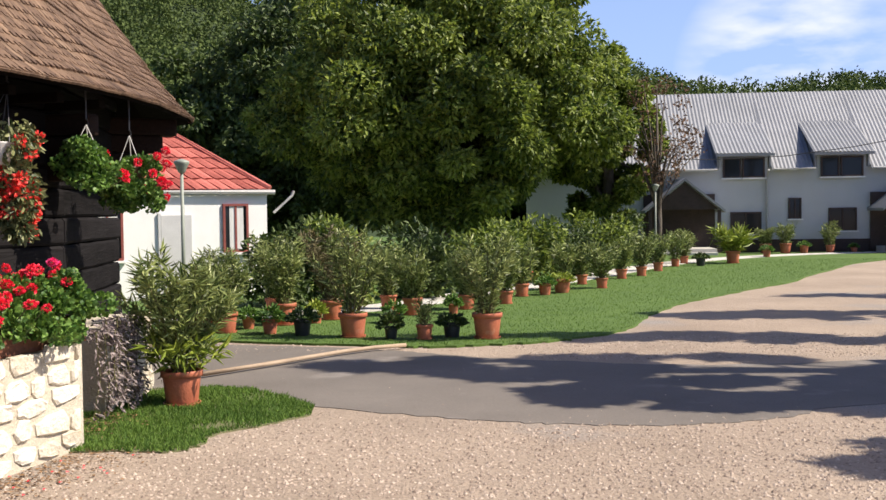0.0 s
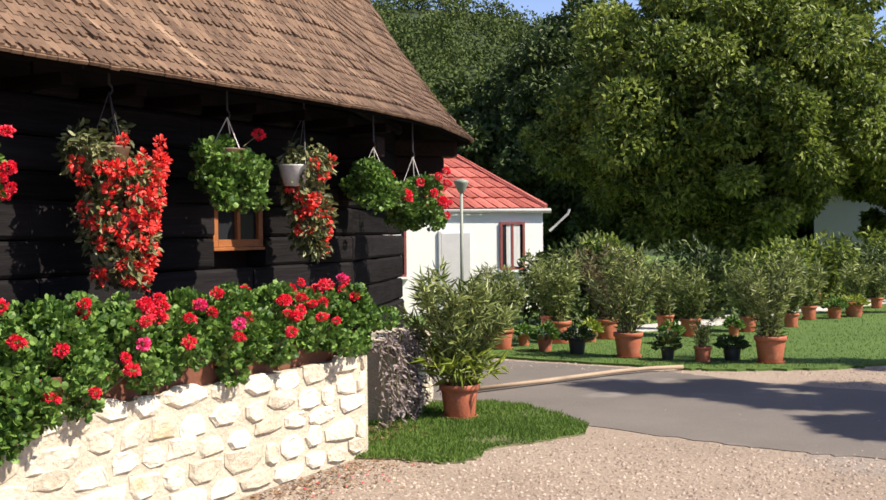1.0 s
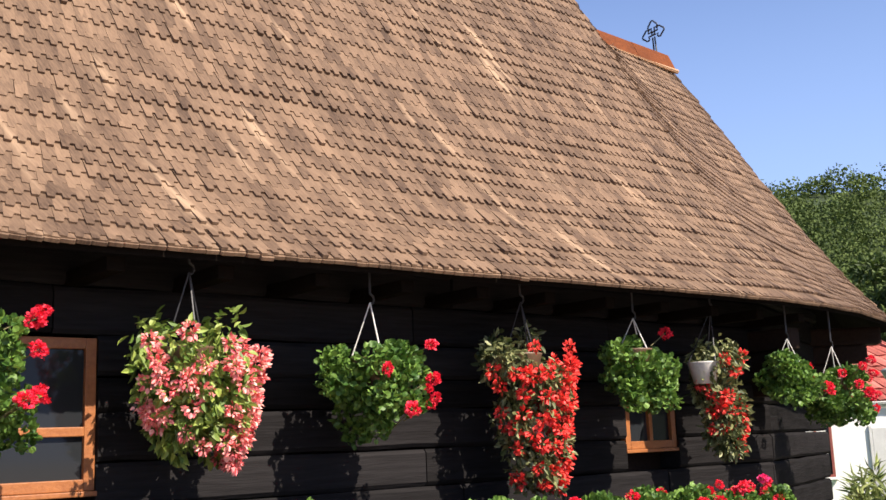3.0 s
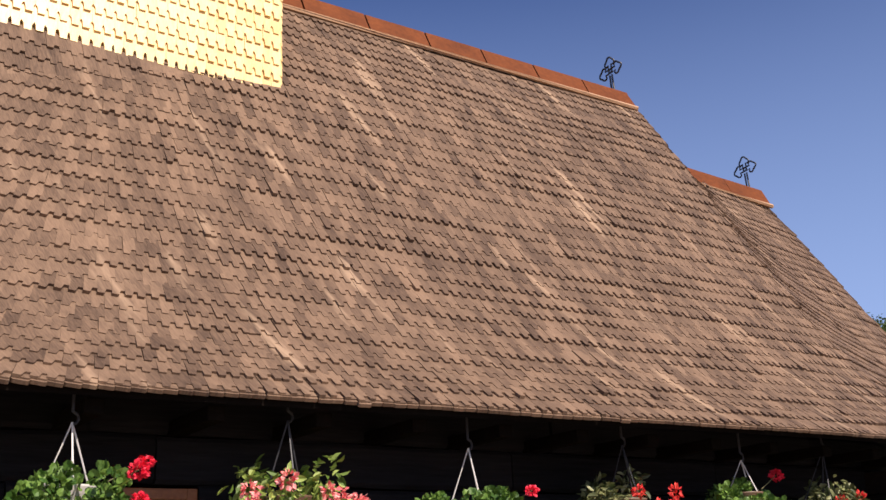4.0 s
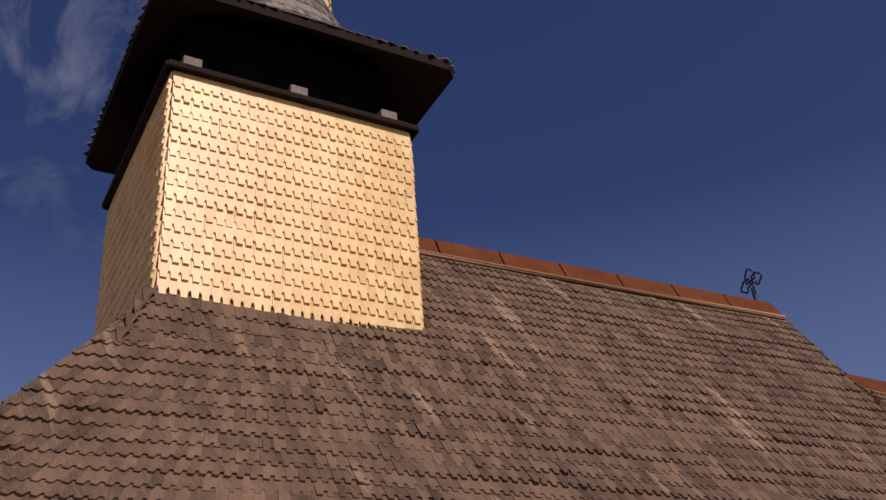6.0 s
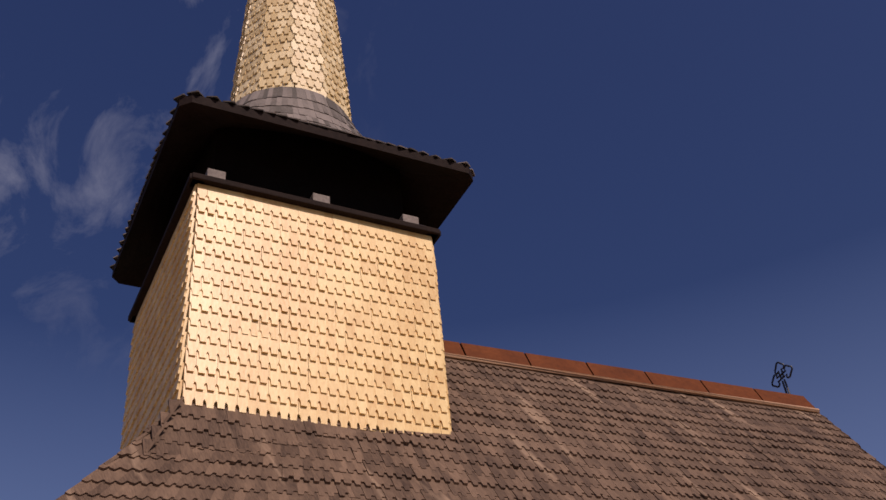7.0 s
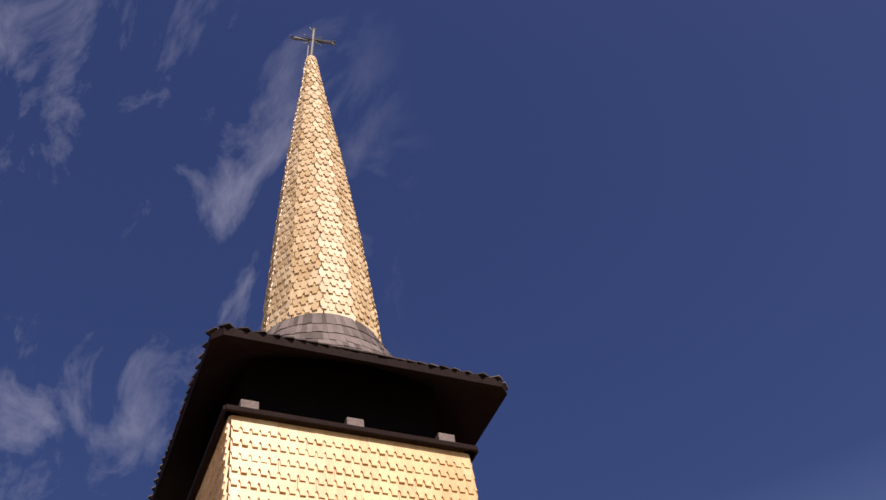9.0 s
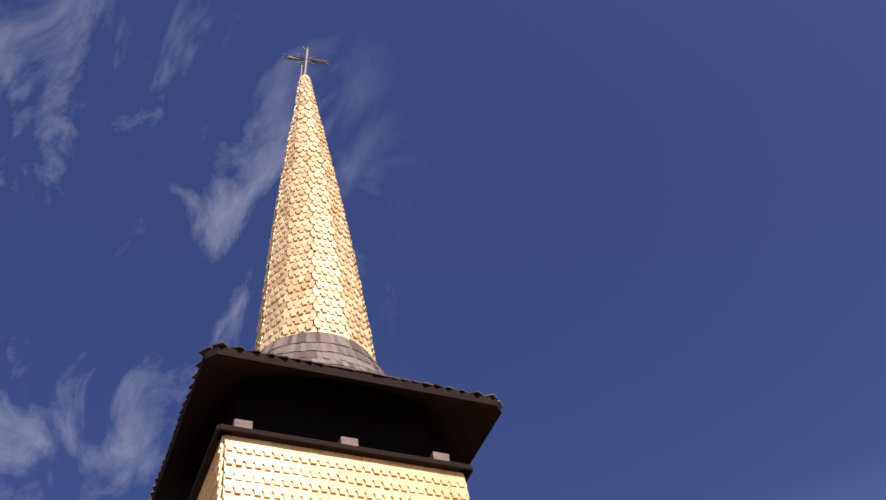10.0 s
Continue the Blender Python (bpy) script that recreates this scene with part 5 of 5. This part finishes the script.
def build_pots():
    lawn_z = 0.03
    potted_shrub("oleander", "green oleander in a terracotta pot at the wall corner", (-2.33, 9.42, 0.012), 0.37, 1.5, 301, width=1.08, leaves=2100, leaf=0.14, aspect=0.15, low=0.12, tips="lime_leaf")
    for i, (x, y, rim, h) in enumerate(ROW_A):
        tan = i in (2, 5, 9)
        potted_shrub("oleander", "olive-brown oleander in a terracotta pot on the lawn" if tan else "bushy green oleander in a terracotta pot on the lawn", (x, y, lawn_z), rim, h, 310 + i, "oleander_tan" if i == 9 else "oleander_leaf", width=h * 0.68, leaves=1500, leaf=0.12, aspect=0.2)
    for i, (x, y, rim, h) in enumerate(ROW_B):
        potted_shrub("oleander", "green oleander in a pot along the garden path", (x, y, lawn_z), rim, h, 340 + i, width=h * 0.75, leaves=800, leaf=0.14, aspect=0.24)
    potted_shrub("potted_palm", "spreading palm-like plant in a terracotta pot", (8.65, 31.95, lawn_z), 0.44, 1.05, 371, "lime_leaf", width=1.2, leaves=500, leaf=0.4, aspect=0.07)
    potted_shrub("small_oleander", "slim young shrub in a terracotta pot", (-0.26, 13.89, lawn_z), 0.23, 0.55, 372, width=0.3, leaves=320, leaf=0.08, aspect=0.25)
    potted_shrub("spider_plant", "pale arching spider plant in a terracotta pot", (-3.35, 15.1, lawn_z), 0.34, 0.6, 373, "lime_leaf", width=0.7, leaves=360, leaf=0.32, aspect=0.07)
    for i, (x, y, rim, h) in enumerate(SMALL):
        black = i in (1, 2, 3, 9)
        small_plant((x, y, lawn_z), rim, h, 380 + i, "black_pot" if black else "terracotta", "dark_leaf" if black else ("lime_leaf" if i in (4, 7) else "geranium_leaf"),
                    "small dark plant in a black plastic pot" if black else "small bushy plant in a terracotta pot")


build_pots()


def hanging_basket(u, hook_z, kind, label, width, z_top, z_bot, seed, p=5.16, pot_mat="brown_pot", pot_dx=0.0, colour="red", blooms=10, right=0.0):
    rnd, rs = random.Random(seed), np.random.RandomState(seed)
    t = thing("hanging_basket", label, "hanging basket", CH @ pose(u, p, 0), group="hanging baskets under the eave")
    bm = bmesh.new()
    hook = [(0, 0, 2.76), (0, 0, hook_z + 0.05)] + [(0.028 * math.sin(q), 0, hook_z + 0.02 + 0.03 * math.cos(q)) for q in (0.2, 0.9, 1.7, 2.5, 3.1)]
    tube(bm, hook, 0.008, 6)
    part("hook", bm, "iron", t)
    pz = z_top - (0.14 if kind == "geranium" else 0.17)
    pz = min(pz, hook_z - 0.2)
    for i in range(3):
        q = 2.1 * i + 0.4
        bm = bmesh.new()
        tube(bm, [(0, 0, hook_z), (pot_dx + 0.12 * math.cos(q), 0.12 * math.sin(q), pz)], 0.005, 5)
        part("strap", bm, "white_pot" if kind == "geranium" else "iron", t)
    part("pot", lathe(bmesh.new(), [(0.075, pz - 0.17), (0.085, pz - 0.165), (0.125, pz - 0.01), (0.13, pz), (0.115, pz), (0.11, pz - 0.03)], 20, False), pot_mat, t, m=pose(pot_dx, 0, 0), smooth=True)
    part("soil", lathe(bmesh.new(), [(0.01, pz - 0.03), (0.112, pz - 0.025)], 16), "soil", t, m=pose(pot_dx, 0, 0))
    hz, rad = z_top - z_bot, width / 2
    if kind == "geranium":
        cs = []
        for k in range(34):
            q, r = rnd.uniform(0, 6.283), rad * 0.72 * rnd.random() ** 0.5
            cs.append((r * math.cos(q), r * math.sin(q), z_bot + hz * (0.16 + 0.72 * rnd.random()) - 0.06 * r / rad))
        P, O = clump_points(rs, cs, [(0.088, 0.088, 0.075)] * len(cs), 95)
        leaf_mesh("foliage", "geranium_leaf", t, P, 0.036, 0.95, seed, O * 0.8 + np.array([0, -0.5, 0.4]), "round")
        for k in range(blooms):
            q = rnd.uniform(-1.35, 0.15) if right else rnd.uniform(-2.6, 0.2)
            x, y, z = rad * 1.02 * math.cos(q), rad * 1.02 * math.sin(q), z_bot + hz * rnd.uniform(0.22, 1.02)
            part("stem", tube(bmesh.new(), [(x * 0.5, y * 0.5, z - 0.1), (x, y, z)], 0.004, 5), "twig", t)
            flower(colour, t, (x, y, z), rnd, 0.72)
    else:
        # trailing begonia: a round mass that hangs and narrows
        cs, rr = [], []
        for k in range(46):
            s = rnd.random()
            w = rad * 0.8 * (1.0 - 0.55 * s ** 1.6) * (0.55 + 0.45 * min(1, s * 4 + 0.3))
            q = rnd.uniform(0, 6.283)
            cs.append((w * math.cos(q) + 0.08 * s, w * math.sin(q), z_top - 0.06 - s * (hz - 0.14)))
            rr.append((0.085, 0.085, 0.11))
        P, O = clump_points(rs, cs, rr, 46)
        leaf_mesh("foliage", "begonia_leaf" if colour == "orange" else "begonia_green", t, P, 0.066, 0.5, seed, O * 0.7 + np.array([0, -0.4, 0]), droop=0.8)
        for k in range(blooms):
            s = rnd.random() ** 0.75
            w = rad * 1.02 * (1.0 - 0.55 * s ** 1.6)
            q = rnd.uniform(-1.5, 0.8) if rnd.random() < 0.35 else rnd.uniform(-3.3, 0.8)
            flower(colour, t, (w * math.cos(q) + 0.08 * s, w * math.sin(q), z_top - 0.1 - s * (hz - 0.12)), rnd, 0.9)
    return t


hanging_basket(1.44, 2.58, "geranium", "green geranium with red blooms in a hanging pot", 0.74, 2.42, 1.72, 401, pot_mat="white_pot", blooms=6, right=1)
hanging_basket(2.57, 2.65, "begonia", "trailing begonia with coral pink flowers hanging under eave", 0.72, 2.42, 1.62, 402, colour="coral", blooms=85)
hanging_basket(3.75, 2.55, "geranium", "green geranium with red blooms in a wired hanging pot", 0.72, 2.36, 1.7, 403, blooms=7)
hanging_basket(5.0, 2.62, "begonia", "long trailing begonia with orange-red flowers", 0.62, 2.44, 1.36, 404, colour="orange", blooms=90)
hanging_basket(6.15, 2.56, "geranium", "dense green geranium basket with one red bloom", 0.66, 2.47, 1.88, 405, blooms=2, right=1)
hanging_basket(7.1, 2.67, "begonia", "slim trailing begonia with red flowers and a white pot", 0.42, 2.42, 1.52, 406, colour="orange", blooms=50, pot_mat="white_pot", pot_dx=-0.14)
hanging_basket(8.15, 2.47, "geranium", "geranium basket in a white pot with red blooms", 0.6, 2.38, 1.9, 407, blooms=5, pot_mat="white_pot", right=1)
hanging_basket(8.95, 2.43, "geranium", "wide geranium basket full of dark red blooms", 0.7, 2.28, 1.72, 408, p=5.22, blooms=14)


def build_flower_boxes():
    rnd, rs = random.Random(77), np.random.RandomState(77)
    for i in range(5):
        u0 = 0.9 + 1.24 * i
        b = thing("flower_box", "long brown wooden flower box on the stone wall", "flower box", CH @ pose(u0, 4.62, 0.765), group="flower boxes on the wall")
        part("front_board", boxed(0.01, 1.2, -0.11, -0.085, 0.0, 0.19, 0.006), "box_wood", b)
        part("back_board", boxed(0.01, 1.2, 0.085, 0.11, 0.0, 0.19, 0.006), "box_wood", b)
        for x in (0.01, 1.175):
            part("end_board", boxed(x, x + 0.025, -0.083, 0.083, 0.0, 0.19, 0.004), "box_wood", b)
        part("soil", boxed(0.036, 1.174, -0.083, 0.083, 0.005, 0.15), "soil", b)
    for i in range(11):
        u = 1.15 + 0.55 * i
        t = thing("geranium_plant", "bushy geranium with red flower heads spilling over the wall", "geranium", CH @ pose(u, 4.6, 0.9), group="geraniums in the flower boxes")
        deep = 0.34 if u < 4.4 else 0.1
        cs = []
        for k in range(26):
            x, s = rnd.uniform(-0.42, 0.42), rnd.random()
            cs.append((x, 0.14 - 0.36 * s + rnd.gauss(0, 0.04), 0.31 - (0.2 + deep) * s ** 1.6 + rnd.gauss(0, 0.05)))
        P, O = clump_points(rs, cs, [(0.11, 0.095, 0.085)] * len(cs), 140)
        leaf_mesh("foliage", "geranium_leaf", t, P, 0.036, 0.95, 500 + i, O * 0.8 + np.array([0, -0.5, 0.5]), "round")
        for k in range(9 if u > 4.6 else 8):
            x, s = rnd.uniform(-0.42, 0.42), rnd.random()
            at = (x, 0.06 - 0.42 * s, 0.42 - (0.14 + deep) * s ** 1.5 + rnd.uniform(-0.05, 0.06))
            part("stem", tube(bmesh.new(), [(x * 0.8, at[1] + 0.12, at[2] - 0.12), at], 0.004, 5), "twig", t)
            flower("magenta" if rnd.random() < 0.08 else "red", t, at, rnd, 0.7)


build_flower_boxes()


# ---- lamps, pipe, path, shrubs ----
def street_lamp(at, h, label):
    t = thing("street_lamp", label, "street lamp", pose(*at))
    part("pole", tube(bmesh.new(), [(0, 0, 0), (0, 0, h)], [0.036, 0.026], 12), "lamp_paint", t, smooth=True)
    part("base_plate", lathe(bmesh.new(), [(0.11, 0), (0.11, 0.02), (0.06, 0.06)], 14), "lamp_paint", t)
    part("shade", lathe(bmesh.new(), [(0.04, h), (0.06, h + 0.03), (0.11, h + 0.14), (0.125, h + 0.17), (0.11, h + 0.19), (0.03, h + 0.22)], 18), "lamp_paint", t, "cup-shaped pale lamp head", smooth=True)


street_lamp((-4.04, 16.6, 0.03), 2.3, "pale green street lamp with a cup-shaped head")
street_lamp((6.55, 33.0, 0.03), 2.2, "thin pale street lamp before the guest house")

bm = bmesh.new()
tube(bm, [(-2.5, 10.95, 0.05), (-1.9, 11.7, 0.05), (-1.2, 12.6, 0.052), (-0.85, 12.95, 0.05), (-0.48, 13.15, 0.05)], 0.025, 10)
ob = part("pipe", bm, "hose", None, smooth=True)
tagged(ob, "long tan pipe lying across the asphalt road", "pipe")

PATH_EDGE = smooth_edge([(-7, 15.8), (-3.6, 16.6), (-0.8, 18.2), (1.3, 21.6), (2.7, 23.9), (4.5, 27.0), (6.9, 31.4), (9.3, 34.3), (12.9, 36.9), (18, 38.4)], 6, 0.02, random.Random(5))
BACK = [(x - 0.75, y + 0.55) for x, y in PATH_EDGE][::-1]
tagged(part("garden_path", slab(bmesh.new(), PATH_EDGE + BACK, 0.0, 0.045), "concrete"), "narrow pale concrete path behind the pots", "path", kind="structure")


def shrub(at, w, h, seed, mat, label):
    rs = np.random.RandomState(seed)
    t = thing("shrub", label, "shrub", pose(*at), group="shrubs behind the lawn")
    cs = [(rs.uniform(-w, w) * 0.7, rs.uniform(-w, w) * 0.5, rs.uniform(0.12, 0.85) * h) for _ in range(22)]
    part("stems", tube(bmesh.new(), [(0, 0, -0.02), (0.03, 0, h * 0.7)], [0.04, 0.012], 6), "bark", t)
    P, O = clump_points(rs, cs, [(w * 0.34, w * 0.34, h * 0.2)] * 22, 90)
    leaf_mesh("foliage", mat, t, P, 0.15, 0.45, seed, O * 0.7)


for i, (x, y, w, h) in enumerate(((-1.9, 19.6, 0.8, 1.6), (-0.4, 20.6, 0.9, 1.5), (0.9, 22.0, 0.9, 1.4), (-2.9, 19.2, 0.7, 1.5), (1.9, 24.3, 0.9, 1.5), (3.0, 26.6, 1.0, 1.5), (4.3, 29.6, 1.0, 1.6), (5.6, 33.0, 1.1, 1.6))):
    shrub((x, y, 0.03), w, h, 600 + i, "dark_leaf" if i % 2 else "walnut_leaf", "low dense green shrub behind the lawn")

def trailing_plant():
    rnd = random.Random(88)
    t = thing("trailing_plant", "dry grey-purple trailing plant over the stone pier", "plant", CH @ pose(8.25, 4.93, 0))
    pts, outs = [], []
    for i in range(26):
        x = rnd.uniform(-0.62, 0.42)
        y = 0.17 * x + rnd.uniform(-0.06, 0.03)
        top = 0.8 + rnd.uniform(-0.12, 0.06)
        line = [Vector((x, y + 0.12, top - 0.04)), Vector((x + rnd.gauss(0, 0.03), y - 0.02, top)), Vector((x + rnd.gauss(0, 0.07), y - 0.06, top * 0.5)), Vector((x + rnd.gauss(0, 0.1), y - 0.08, rnd.uniform(0.02, 0.25)))]
        part("stem", tube(bmesh.new(), line, [0.008, 0.008, 0.006, 0.003], 5), "twig", t)
        for k in range(60):
            q = rnd.random() * 2.999
            p = line[int(q)].lerp(line[int(q) + 1], q % 1)
            pts.append(p + Vector((rnd.gauss(0, 0.03), rnd.gauss(0, 0.02), rnd.gauss(0, 0.03))))
            outs.append((rnd.gauss(0, 0.5), -0.8, -0.3))
    leaf_mesh("foliage", "dry_trailer", t, pts, 0.06, 0.35, 88, np.array(outs), "narrow", droop=0.5)


trailing_plant()

# fallen petals on the gravel
fp = random.Random(9)
V, F = [], []
for k in range(16):
    x, y = -2.55 + fp.gauss(0.12, 0.18), 6.9 + fp.gauss(0, 0.35)
    b = len(V)
    V += [(x, y, 0.012), (x + 0.02, y + 0.004, 0.02), (x + 0.014, y + 0.022, 0.014), (x - 0.006, y + 0.016, 0.018)]
    F.append((b, b + 1, b + 2, b + 3))
tagged(part("fallen_petals", (V, [], F), "red"), "scattered red petals on the gravel", "petals", kind="stuff")

# overhead cable by the guest house
ob = part("power_cable", tube(bmesh.new(), [(7.0, 38.6, 3.5), (9.5, 38.5, 3.42), (12.2, 38.2, 3.5), (14.5, 37.8, 3.78), (18.0, 37.2, 4.4)], 0.016, 6), "iron", None)
tagged(ob, "thin black cable strung along the guest house", "cable")
